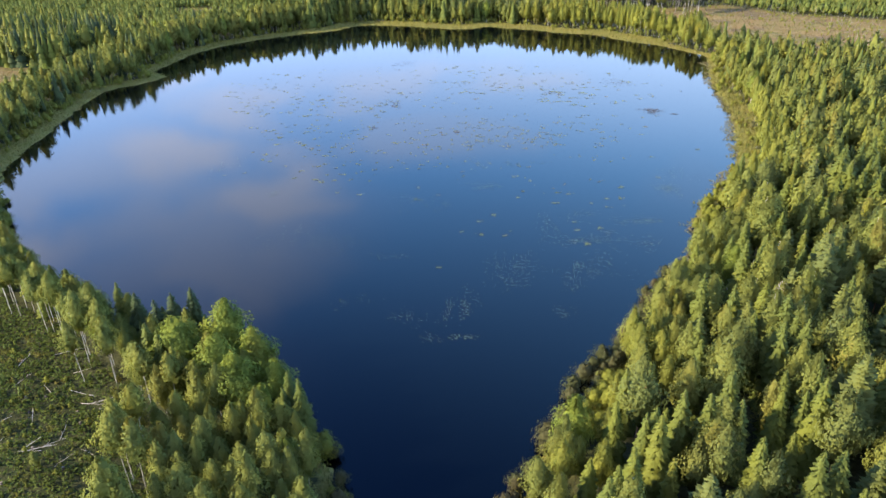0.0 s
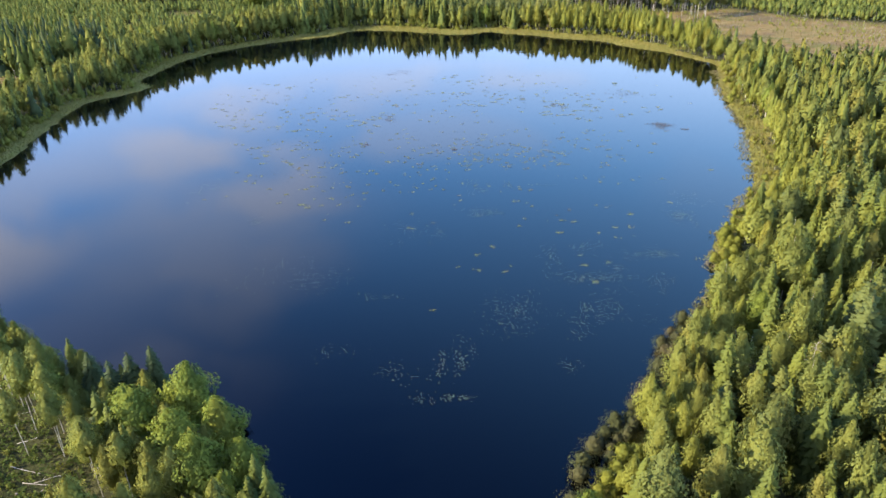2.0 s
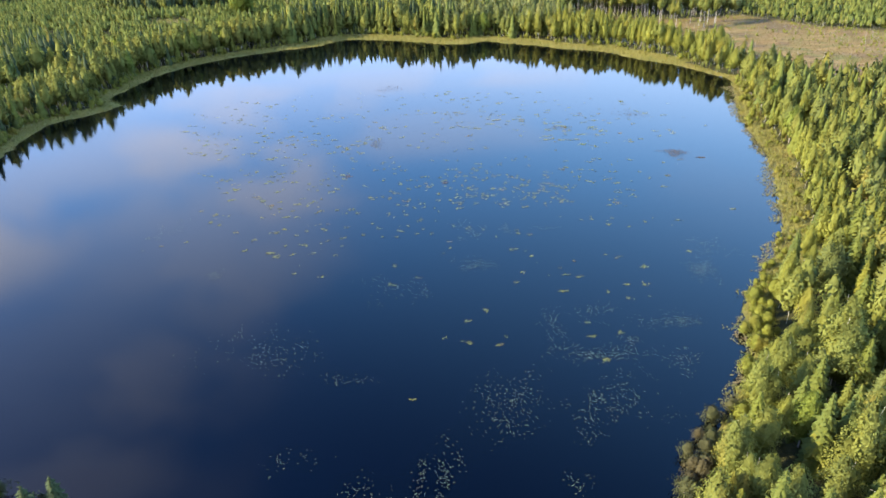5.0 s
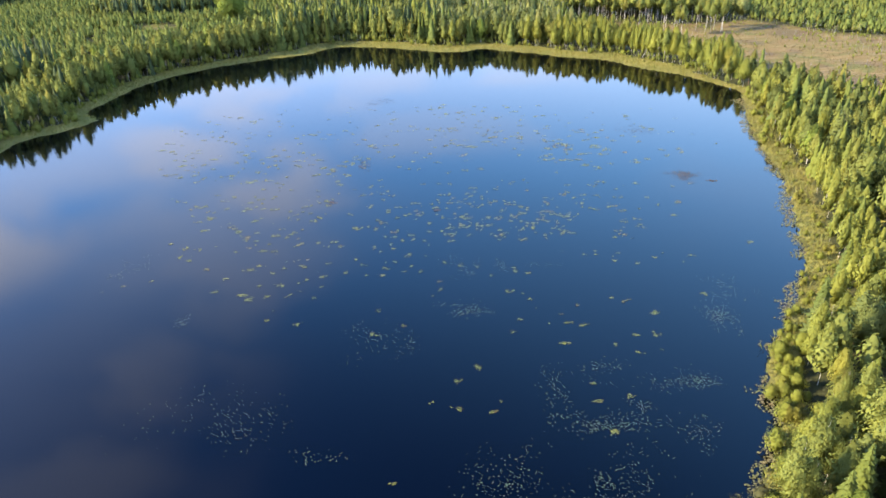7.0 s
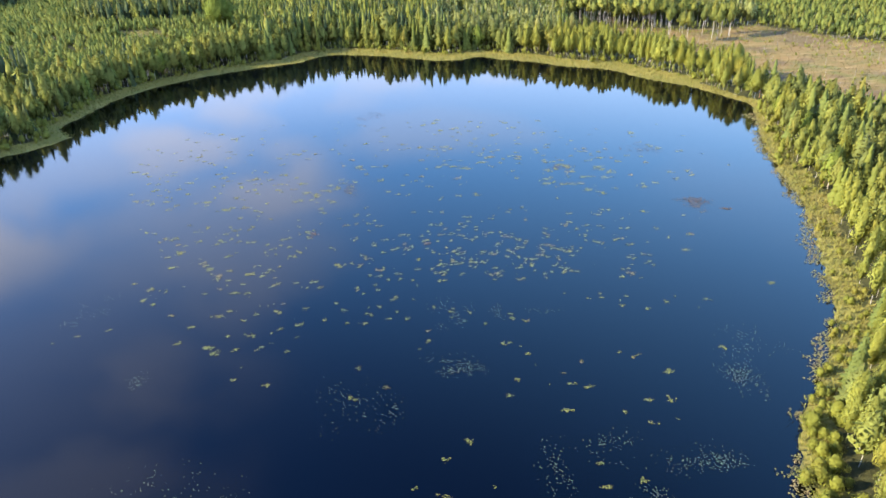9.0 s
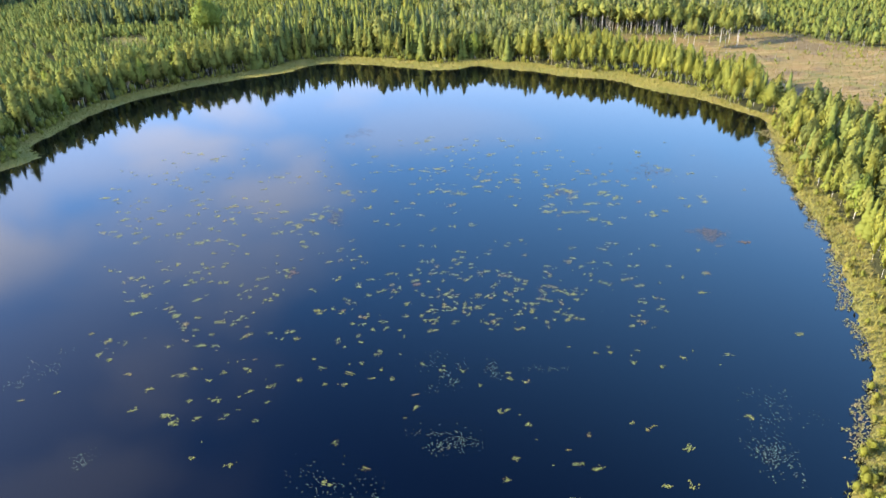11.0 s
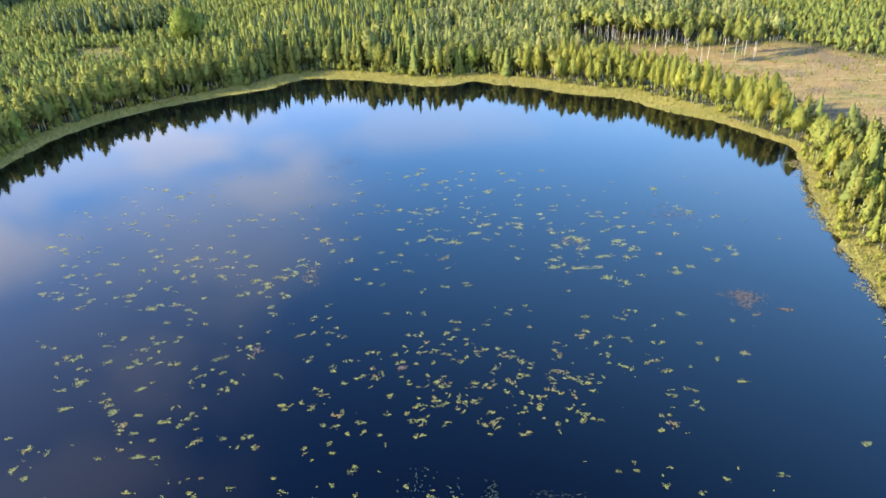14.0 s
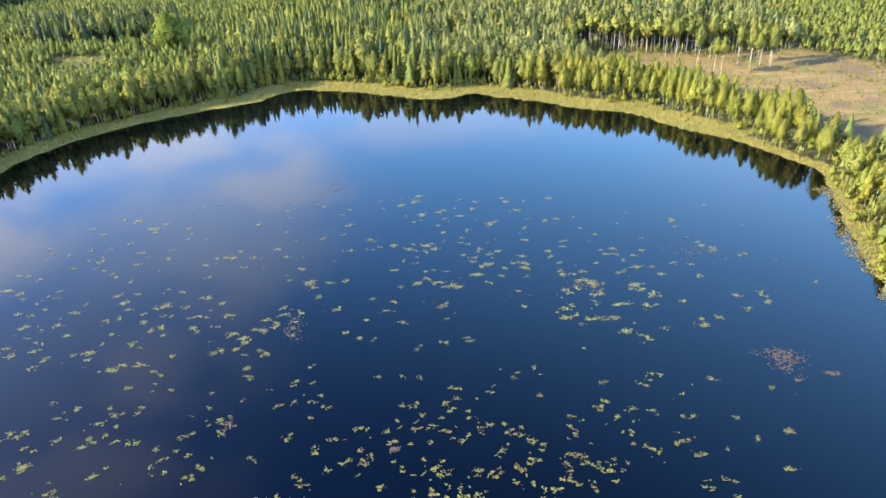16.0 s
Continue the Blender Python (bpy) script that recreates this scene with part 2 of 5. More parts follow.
def water_material():
    m, nt, bsdf, N, L = material("dark_lake_water")
    L(mixed(nt, noise_at(nt, 0.03, 3.0), (0.0003, 0.0007, 0.0014), (0.0004, 0.0009, 0.0018)), bsdf.inputs["Base Color"])
    rough = span(nt, noise_at(nt, 0.012, 3.0), 0.4, 0.65, 0.02, 0.07)
    L(rough, bsdf.inputs["Roughness"])
    bsdf.inputs["IOR"].default_value = 1.333
    bump = N("ShaderNodeBump")
    bump.inputs["Strength"].default_value, bump.inputs["Distance"].default_value = 0.06, 0.05
    L(noise_at(nt, 1.6, 3.0), bump.inputs["Height"])
    L(bump.outputs[0], bsdf.inputs["Normal"])
    return m


# ---- the plan ----
RIGHT_SHORE = [(4, 52), (9, 73), (17, 86), (24, 96), (32, 107), (41, 119), (46, 129), (54, 139), (64, 154), (68, 170), (78, 184), (89, 199),
               (97, 217), (104, 237), (111, 258), (116, 282), (119, 299), (127, 326), (133, 346), (137, 360)]
FAR_SHORE = [(132, 372), (122, 391), (107, 407), (94, 427), (82, 433), (70, 440), (59, 450), (42, 459), (33, 466), (24, 461), (14, 460), (2, 464),
             (-22, 477), (-48, 484), (-58, 478), (-66, 468), (-89, 456), (-110, 442), (-128, 424), (-138, 404)]
LEFT_SHORE = [(-142, 382), (-145, 362), (-135, 349), (-142, 336), (-153, 325), (-154, 302), (-150, 265), (-148, 241), (-145, 222), (-137, 204),
              (-127, 187), (-114, 168), (-100, 150), (-86, 136), (-74, 126), (-60, 122), (-47, 119), (-37, 112), (-29, 101), (-22, 89), (-16, 74), (-12, 55), (-4, 44)]


def smooth_loop(points, n):
    p = np.array(points, float)
    a, b, c, d = np.roll(p, 1, 0), p, np.roll(p, -1, 0), np.roll(p, -2, 0)
    t = np.linspace(0, 1, n, endpoint=False)[None, :, None]
    a, b, c, d = (q[:, None] for q in (a, b, c, d))
    out = 0.5 * (2 * b + (c - a) * t + (2 * a - 5 * b + 4 * c - d) * t**2 + (3 * b - a - 3 * c + d) * t**3)
    return out.reshape(-1, 2)


LAKE = smooth_loop(RIGHT_SHORE + FAR_SHORE + LEFT_SHORE, 5)
CLEARING = smooth_loop([(84, 482), (88, 510), (97, 542), (113, 523), (150, 512), (176, 508), (196, 508), (208, 500), (222, 474), (250, 446), (300, 420), (420, 400), (420, 330), (300, 318), (205, 320), (172, 331), (157, 347),
                        (151, 372), (146, 395), (138, 413), (126, 433), (113, 449), (98, 463)], 4)
GLADE = smooth_loop([(-205, 565), (-188, 575), (-160, 555), (-158, 532), (-176, 520), (-198, 540)], 4)
FIELD = smooth_loop([(-320, 376), (-242, 374), (-208, 370), (-186, 362), (-182, 335), (-190, 308), (-204, 298), (-320, 298)], 4)
FELLED = smooth_loop([(-60, 98), (-70, 107), (-84, 121), (-94, 127), (-108, 136), (-150, 150), (-220, 120), (-200, 20), (-100, 10), (-50, 55), (-50, 80)], 4)


def edge_distance(x, y, loop):
    """Metres to a closed line, minus inside it."""
    x, y = np.asarray(x, float).ravel(), np.asarray(y, float).ravel()
    best, inside = np.full(x.shape, 1e12), np.zeros(x.shape, bool)
    for (ax, ay), (bx, by) in zip(loop, np.roll(loop, -1, 0)):
        dx, dy = bx - ax, by - ay
        t = np.clip(((x - ax) * dx + (y - ay) * dy) / (dx * dx + dy * dy + 1e-9), 0, 1)
        best = np.minimum(best, (x - ax - t * dx) ** 2 + (y - ay - t * dy) ** 2)
        if abs(dy) > 1e-9:
            inside ^= ((ay > y) != (by > y)) & (x < dx * (y - ay) / dy + ax)
    return np.sqrt(best) * np.where(inside, -1, 1)


def waves(x, y, size, seed=0.0):
    """A cheap smooth unevenness in -1..1."""
    u, v = np.asarray(x) / size + seed, np.asarray(y) / size - seed * 0.7
    return (np.sin(u * 2.1 + 1.3 * np.sin(v * 1.7)) + np.sin(v * 2.6 + 1.1 * np.sin(u * 1.3 + 2.0)) + np.sin((u + v) * 3.7 + seed)) / 3


def shore(x, y):
    return edge_distance(x, y, LAKE) + 0.9 * waves(x, y, 4.5) + 0.5 * waves(x, y, 1.9, 3.0)


def fringe(x, y):
    """The width of the open sedge strip between water and trees."""
    x, y = np.asarray(x), np.asarray(y)
    near = np.clip((y - 165) / 40, 0, 1) * (1 - 0.45 * np.clip((y - 290) / 50, 0, 1))
    width = np.where(x > 0, 2.6 + 3.8 * near, np.where(y < 200, 1.5, 9.0))
    width = np.where(y > 395, 14.0 - 3 * np.clip((-x - 60) / 60, 0, 1), width)
    return width + 1.6 * waves(x, y, 11.0, 1.0)


def height(x, y, d=None):
    d = shore(x, y) if d is None else d
    x, y = np.asarray(x).ravel(), np.asarray(y).ravel()
    bank = np.where(d < 0, np.maximum(d * 0.18, -2.5), 0.02 + np.minimum(d, 14) * 0.035 + np.clip((d - 14) * 0.02, 0, 3.0))
    return bank + np.clip(d / 30, 0, 1) * 0.5 * waves(x, y, 17.0, 2.0)


# ---- mesh tools ----
def mesh_of(name, verts, faces, mat):
    """faces: an array with rows of three or four corners."""
    me = bpy.data.meshes.new(name)
    verts, faces = np.asarray(verts, np.float32), np.asarray(faces, np.int32)
    k = faces.shape[1]
    me.vertices.add(len(verts)), me.loops.add(faces.size), me.polygons.add(len(faces))
    me.vertices.foreach_set("co", verts.ravel())
    me.loops.foreach_set("vertex_index", faces.ravel())
    me.polygons.foreach_set("loop_start", np.arange(0, faces.size, k, dtype=np.int32))
    me.update(calc_edges=True)
    me.materials.append(mat)
    return me


def joined(pieces):
    """Pieces (verts, faces) as one."""
    vs, fs, at = [], [], 0
    for v, f in pieces:
        vs.append(v), fs.append(f + at)
        at += len(v)
    return np.concatenate(vs), np.concatenate(fs)


def leaf_normals(rng, v, f, upright):
    """Normals that follow the whole crown, with some scatter from spray to spray, and faces turned to agree with them."""
    low, high = v[:, 2].min(), v[:, 2].max()
    r = np.hypot(v[:, 0], v[:, 1])
    wide = max(np.percentile(r, 95), 0.1)
    rise = np.full(len(v), 0.5) if upright else 1.5 * ((v[:, 2] - low) / (high - low) - 0.35)
    n = np.c_[v[:, 0] / wide, v[:, 1] / wide, rise]
    if upright:
        n[:, :2] = v[:, :2] / (r[:, None] + 0.12)
    n /= np.linalg.norm(n, axis=1, keepdims=True) + 1e-6
    n += rng.normal(0, 0.25, (len(v) // 4 + 1, 3)).repeat(4, 0)[: len(v)]
    n /= np.linalg.norm(n, axis=1, keepdims=True) + 1e-6
    flat = np.cross(v[f[:, 2]] - v[f[:, 0]], v[f[:, 3]] - v[f[:, 1]])
    f = np.where(((flat * n[f].mean(1)).sum(1) < 0)[:, None], f[:, ::-1], f)
    return n, f


def soften(me, n):
    me.attributes.new("custom_normal", "FLOAT_VECTOR", "POINT").data.foreach_set("vector", n.astype(np.float32).ravel())
    return me


def part(name, me, parent, label=""):
    ob = new(name, me)
    ob.parent = parent
    return tagged(ob, label) if label else ob


def smooth(me):
    me.polygons.foreach_set("use_smooth", np.ones(len(me.polygons), bool))
    return me


def tube(points, radii, sides=6):
    """A tapered limb along points, as quads."""
    pts, r = np.asarray(points, float), np.asarray(radii, float)
    way = np.gradient(pts, axis=0)
    way /= np.linalg.norm(way, axis=1, keepdims=True) + 1e-9
    ref = np.where(np.abs(way[:, 2:3]) > 0.9, [[1.0, 0, 0]], [[0, 0, 1.0]])
    u = np.cross(way, ref)
    u /= np.linalg.norm(u, axis=1, keepdims=True) + 1e-9
    v = np.cross(way, u)
    ang = np.linspace(0, 2 * np.pi, sides, endpoint=False)
    rings = pts[:, None] + r[:, None, None] * (np.cos(ang)[None, :, None] * u[:, None] + np.sin(ang)[None, :, None] * v[:, None])
    i = np.arange(len(pts) - 1)[:, None] * sides
    j, k = np.arange(sides)[None], (np.arange(sides)[None] + 1) % sides
    faces = np.stack([i + j, i + k, i + sides + k, i + sides + j], -1).reshape(-1, 4)
    return rings.reshape(-1, 3), faces


def clumps(rng, centres, outward, size, along=None):
    """A small bent spray of leaves at each centre, facing outward with some scatter; along: the way in which long narrow sprays grow."""
    n = len(centres)
    face = outward + rng.normal(0, 0.3, (n, 3))
    face /= np.linalg.norm(face, axis=1, keepdims=True) + 1e-9
    s = size * rng.uniform(0.6, 1.3, (n, 1))
    if along is None:
        u = np.cross(face, rng.normal(0, 1, (n, 3)))
        w = s * rng.uniform(0.5, 0.9, (n, 1))
    else:
        u = along + rng.normal(0, 0.3, (n, 3))
        u -= face * (u * face).sum(1, keepdims=True)
        w = s * rng.uniform(0.3, 0.55, (n, 1))
    u /= np.linalg.norm(u, axis=1, keepdims=True) + 1e-9
    v = np.cross(face, u)
    bend = face * s * 0.2
    quad = np.stack([centres - u * s * 0.5 - bend, centres - v * w * 0.5 + u * s * 0.1, centres + u * s * 0.5 - bend, centres + v * w * 0.5 + rng.normal(0, 0.08, (n, 3)) * s], 1)
    return quad.reshape(-1, 3), np.arange(4 * n).reshape(-1, 4)


# ---- tree kinds: each gives (trunk verts, faces), (crown verts, faces) ----
def crown_profile(v, peak, taper):
    return np.where(v < peak, (v / peak) ** 0.55, (np.clip(1 - v, 0, 1) / (1 - peak)) ** taper)


def skin(rings, close=True):
    """Quads between rings of points."""
    n, sides = len(rings), len(rings[0])
    i, j = np.arange(n - 1)[:, None] * sides, np.arange(sides)[None]
    k = (j + 1) % sides
    return np.concatenate(rings), np.stack([i + j, i + k, i + sides + k, i + sides + j], -1).reshape(-1, 4)


def broadleaf(rng, h, wide, base, n_leaves, size, stem, limbs=0, shell=(5, 7), peak=0.32, taper=0.8, droop=0.0):
    """A birch, aspen, pine or bush: a leaning stem, limbs, an uneven leafy body and loose sprays over and round it."""
    lean = rng.normal(0, 0.022, 2) * h
    zs = np.linspace(0, 1, 6)
    bend = rng.normal(0, 0.006, (6, 2)) * h * zs[:, None]
    spine = np.c_[lean[0] * zs**1.5 + bend[:, 0], lean[1] * zs**1.5 + bend[:, 1], zs * h * 0.97]
    wood = [tube(spine, stem * (1.02 - zs) ** 0.8 + 0.012, 6 if limbs else 4)]
    p1, p2, p3 = rng.uniform(0, 6.28, 3)

    def lobe(a, v):
        return 1 + 0.22 * np.sin(3 * a + p1 + 6 * v) + 0.17 * np.sin(5 * a + p2 - 11 * v) + 0.10 * np.sin(2 * a + p3 + 17 * v)

    def at(a, v, r):
        z = base + (1 - base) * v
        rr = wide * h * crown_profile(v, peak, taper) * lobe(a, v) * r
        return np.stack([np.interp(z, zs, spine[:, 0]) + np.cos(a) * rr, np.interp(z, zs, spine[:, 1]) + np.sin(a) * rr, z * h - droop * rr], -1)

    for _ in range(limbs):
        v, a = rng.uniform(0.05, 0.8), rng.uniform(0, 6.28)
        tip = at(np.array(a), np.array(v), 0.85)
        root = np.array([np.interp(max(tip[2] / h - 0.12, 0.05), zs, spine[:, 0]), np.interp(max(tip[2] / h - 0.12, 0.05), zs, spine[:, 1]), max(tip[2] - 0.12 * h, 0.05 * h)])
        wood.append(tube(np.array([root, root * 0.45 + tip * 0.55, tip]), np.array([0.3, 0.2, 0.06]) * stem, 4))
    bins = (np.arange(80) + 0.5) / 80
    weight = crown_profile(bins, peak, taper) + 0.06
    v = np.clip(rng.choice(bins, n_leaves, p=weight / weight.sum()) + rng.uniform(-0.01, 0.01, n_leaves), 0.005, 0.998)
    a = rng.uniform(0, 2 * np.pi, n_leaves)
    r = 0.45 + 0.75 * rng.power(1.5, n_leaves)
    leaves = at(a, v, r)
    slope = np.where(v < peak, 0.15, 0.55)
    out = np.stack([np.cos(a), np.sin(a), slope + 0 * a], -1)
    body = clumps(rng, leaves, out, size * (0.7 + 0.5 * crown_profile(v, peak, taper))[:, None], np.stack([0.45 * np.cos(a), 0.45 * np.sin(a), 0.95 + 0 * a], -1))
    rows, sides = shell
    rings = []
    for vv in np.linspace(0.02, 0.97, rows):
        aa = np.linspace(0, 2 * np.pi, sides, endpoint=False) + rng.uniform(-0.2, 0.2, sides) + vv * 2
        ring = at(aa, np.full(sides, vv), rng.uniform(0.42, 0.7, sides))
        ring[:, 2] += rng.normal(0, 0.018, sides) * h
        rings.append(ring)
    return joined(wood), joined([body, skin(rings)])


def skirts(rng, h, wide, base, tiers, sides):
    """Overlapping ragged skirts of a conifer."""
    pieces = []
    for k in range(tiers):
        t = k / tiers
        z0, z1 = h * (base + (1 - base) * t), h * min(base + (1 - base) * (t + 1.9 / tiers), 1.0)
        r = wide * h * (1 - t) ** 0.85
        a = np.linspace(0, 2 * np.pi, sides, endpoint=False) + rng.uniform(-0.25, 0.25, sides) + k
        rr = r * rng.uniform(0.55, 1.2, sides)
        low = np.c_[np.cos(a) * rr, np.sin(a) * rr, z0 - 0.22 * rr + rng.normal(0, 0.012, sides) * h]
        top = np.c_[np.cos(a) * r * 0.06, np.sin(a) * r * 0.06, np.full(sides, z1)]
        pieces.append(skin([low, top]))
    return joined(pieces)


def conifer(rng, h, wide, base, whorls, arms, stem, droop=0.30):
    """A spruce: whorls of drooping fans over a dark core, shorter towards a pointed top."""
    zs = np.linspace(0, 1, 4)
    wood = tube(np.c_[rng.normal(0, 0.008, 4) * h, rng.normal(0, 0.008, 4) * h, zs * h * 0.98], stem * (1.03 - zs) ** 0.9 + 0.01, 6)
    quads = []
    for k in range(whorls):
        t = min(max((k + rng.uniform(-0.3, 0.3)) / whorls, 0.0), 0.985)
        z = h * (base + (1 - base) * t)
        r = wide * h * (1 - t) ** 0.68 * rng.uniform(0.8, 1.12) + 0.10
        count = max(4, int(round(arms * (0.5 + 0.5 * (1 - t)))))
        for j in range(count):
            a = 2 * np.pi * (j + rng.uniform(-0.35, 0.35)) / count + k * 0.9
            rr = r * rng.uniform(0.7, 1.15)
            c, s = np.cos(a), np.sin(a)
            side = np.array([-s, c, 0]) * rr * rng.uniform(0.26, 0.40) * 9 / arms
            root = np.array([0.03 * c, 0.03 * s, z + 0.12 * rr])
            tip = np.array([rr * c, rr * s, z - droop * rr * rng.uniform(0.6, 1.3)])
            belly = root * 0.42 + tip * 0.58 + [0, 0, 0.10 * rr]
            hang = np.array([0, 0, -0.15 * rr])
            quads.append([root, belly + side + hang, tip, belly])
            quads.append([root, belly, tip, belly - side + hang])
            for sgn in (1, -1):
                q = root * 0.25 + tip * 0.75
                quads.append([belly * 0.7 + root * 0.3, q + side * sgn * 0.9 + hang * 1.3, q + side * sgn * 0.25 + (tip - root) * 0.12, belly])
    for a in (0.3, 2.4, 4.5):
        quads.append([[0, 0, h], [0.2 * np.cos(a), 0.2 * np.sin(a), h * 0.94], [0, 0, h * 0.92], [0.2 * np.cos(a + 1.4), 0.2 * np.sin(a + 1.4), h * 0.945]])
    q = np.array(quads, float)
    fans = (q.reshape(-1, 3), np.arange(4 * len(q)).reshape(-1, 4))
    return wood, joined([fans, skirts(rng, h * 0.97, wide * 0.5, base, 5, 7)])


def simple_conifer(rng, h, wide, base, tiers, sides, stem):
    zs = np.linspace(0, 1, 3)
    return tube(np.c_[0 * zs, 0 * zs, zs * h * 0.98], stem * (1.03 - zs), 4), skirts(rng, h, wide, base, tiers, sides)


KINDS = {
    "birch": (BIRCH_BARK, BIRCH_LEAF), "aspen": (GREY_WOOD, ASPEN_LEAF), "spruce": (SPRUCE_BARK, SPRUCE_LEAF), "pine": (PINE_BARK, PINE_LEAF),
    "old_spruce": (SPRUCE_BARK, OLD_SHADED_SPRUCE_LEAF), "gold_birch": (BIRCH_BARK, GOLD_LIT_BIRCH_LEAF), "bare_birch": (BIRCH_BARK, BIRCH_LEAF), "pale_birch": (BIRCH_BARK, PALE_HAZED_BIRCH_LEAF), "young": (SPRUCE_BARK, YOUNG_LEAF), "willow": (GREY_WOOD, WILLOW_LEAF), "alder": (GREY_WOOD, ALDER_LEAF),
}


@functools.lru_cache(None)
def form(kind, detail, n):
    """Trunk, crown and the crown's normals."""
    trunk, (v, f) = raw_form(kind, detail, n)
    normals, f = leaf_normals(np.random.default_rng([n, detail, 99]), v, f, "spruce" in kind or (kind == "pine" and n % 2 == 0 and detail == 2))
    return trunk, (v, f), normals


def raw_form(kind, detail, n):
    """The n-th form of a kind of tree, about 15 m high (bushes 4 m), in one of three degrees of detail."""
    rng = np.random.default_rng([n, detail, sorted(KINDS).index(kind)])
    k = 2 - detail
    limbs = (8, 0, 0)[k]
    shell = ((10, 12), (6, 7), (3, 6))[k]
    if kind in ("birch", "gold_birch", "pale_birch"):
        return broadleaf(rng, 15, rng.uniform(0.135, 0.185) * (1, 0.88, 0.85)[k], rng.uniform(0.14, 0.27), (2100, 280, 60)[k], (0.42, 0.98, 1.4)[k], 0.055, limbs, shell, rng.uniform(0.36, 0.52), rng.uniform(0.46, 0.64), 0.12)
    if kind == "bare_birch":
        return broadleaf(rng, 15, rng.uniform(0.12, 0.155), rng.uniform(0.5, 0.6), (900, 140, 40)[k], (0.48, 1.1, 1.5)[k], 0.075, limbs, shell, 0.4, 0.7, 0.1)
    if kind == "aspen":
        return broadleaf(rng, 15, rng.uniform(0.19, 0.23), 0.14, (2900, 260, 50)[k], (0.52, 1.35, 2.0)[k], 0.15, limbs, shell, 0.45, 0.58)
    if kind == "pine" and n % 2 == 0 and detail == 2:
        return conifer(rng, 15, rng.uniform(0.2, 0.24), rng.uniform(0.14, 0.25), 22, 13, 0.12, -0.26)
    if kind == "pine":
        return broadleaf(rng, 15, rng.uniform(0.16, 0.2), rng.uniform(0.2, 0.36), (1700, 190, 56)[k], (0.46, 1.15, 1.5)[k], 0.12, limbs, shell, rng.uniform(0.3, 0.42), 0.8, -0.25)
    if "spruce" in kind or (kind == "young" and n == 1):
        wide, base = (rng.uniform(0.165, 0.215) * (1, 0.82, 0.82)[k], 0.05) if "spruce" in kind else (0.2, 0.03)
        if detail == 2:
            return conifer(rng, 15, wide, base, 32, 12, 0.13)
        return simple_conifer(rng, 15, wide * 1.05, base, *((11, 9), (6, 6) if "spruce" in kind else (4, 6))[k - 1], 0.12)
    if kind == "young":
        return broadleaf(rng, 15, rng.uniform(0.19, 0.25), 0.04, (420, 90, 30)[k], (0.9, 1.5, 2.3)[k], 0.10, limbs, shell, 0.38, 0.6)
    if kind == "willow":
        return broadleaf(rng, 4, rng.uniform(0.40, 0.52), 0.0, (560, 70, 14)[k], (0.36, 0.8, 1.1)[k], 0.05, limbs // 2, shell, 0.45, 0.5)
    return broadleaf(rng, 4, rng.uniform(0.45, 0.6), 0.0, (560, 60, 12)[k], (0.34, 0.8, 1.1)[k], 0.05, limbs // 2, shell, 0.5, 0.5)


FORMS = 5


@functools.lru_cache(None)
def form_meshes(kind, detail, n):
    trunk, crown, normals = form(kind, detail, n)
    woody, leafy = KINDS[kind]
    return smooth(mesh_of(kind + "_trunk", *trunk, woody)), soften(mesh_of(kind + "_crown", *crown, leafy), normals)


TREE_NAMES = {"birch": "birch_tree", "gold_birch": "birch_tree", "bare_birch": "birch_tree", "pale_birch": "birch_tree", "aspen": "aspen_tree", "spruce": "spruce_tree", "old_spruce": "spruce_tree", "pine": "pine_tree", "young": "young_tree", "willow": "willow_bush", "alder": "alder_bush"}


def plant(kind, x, y, size, turn, n, label, category, group, detail=2, wide=1.0):
    """One tree as a thing of its own; size: its height as a share of the form's."""
    z = float(height([x], [y])[0]) - 0.05
    thing = new(TREE_NAMES[kind])
    thing.matrix_world = pose(x, y, z, 0, 0, turn) @ Matrix.Diagonal((size * wide, size * wide, size, 1))
    tagged(thing, label, category, group)
    trunk, crown = form_meshes(kind, detail, n % FORMS)
    part("trunk", trunk, thing), part("crown", crown, thing)
    return thing


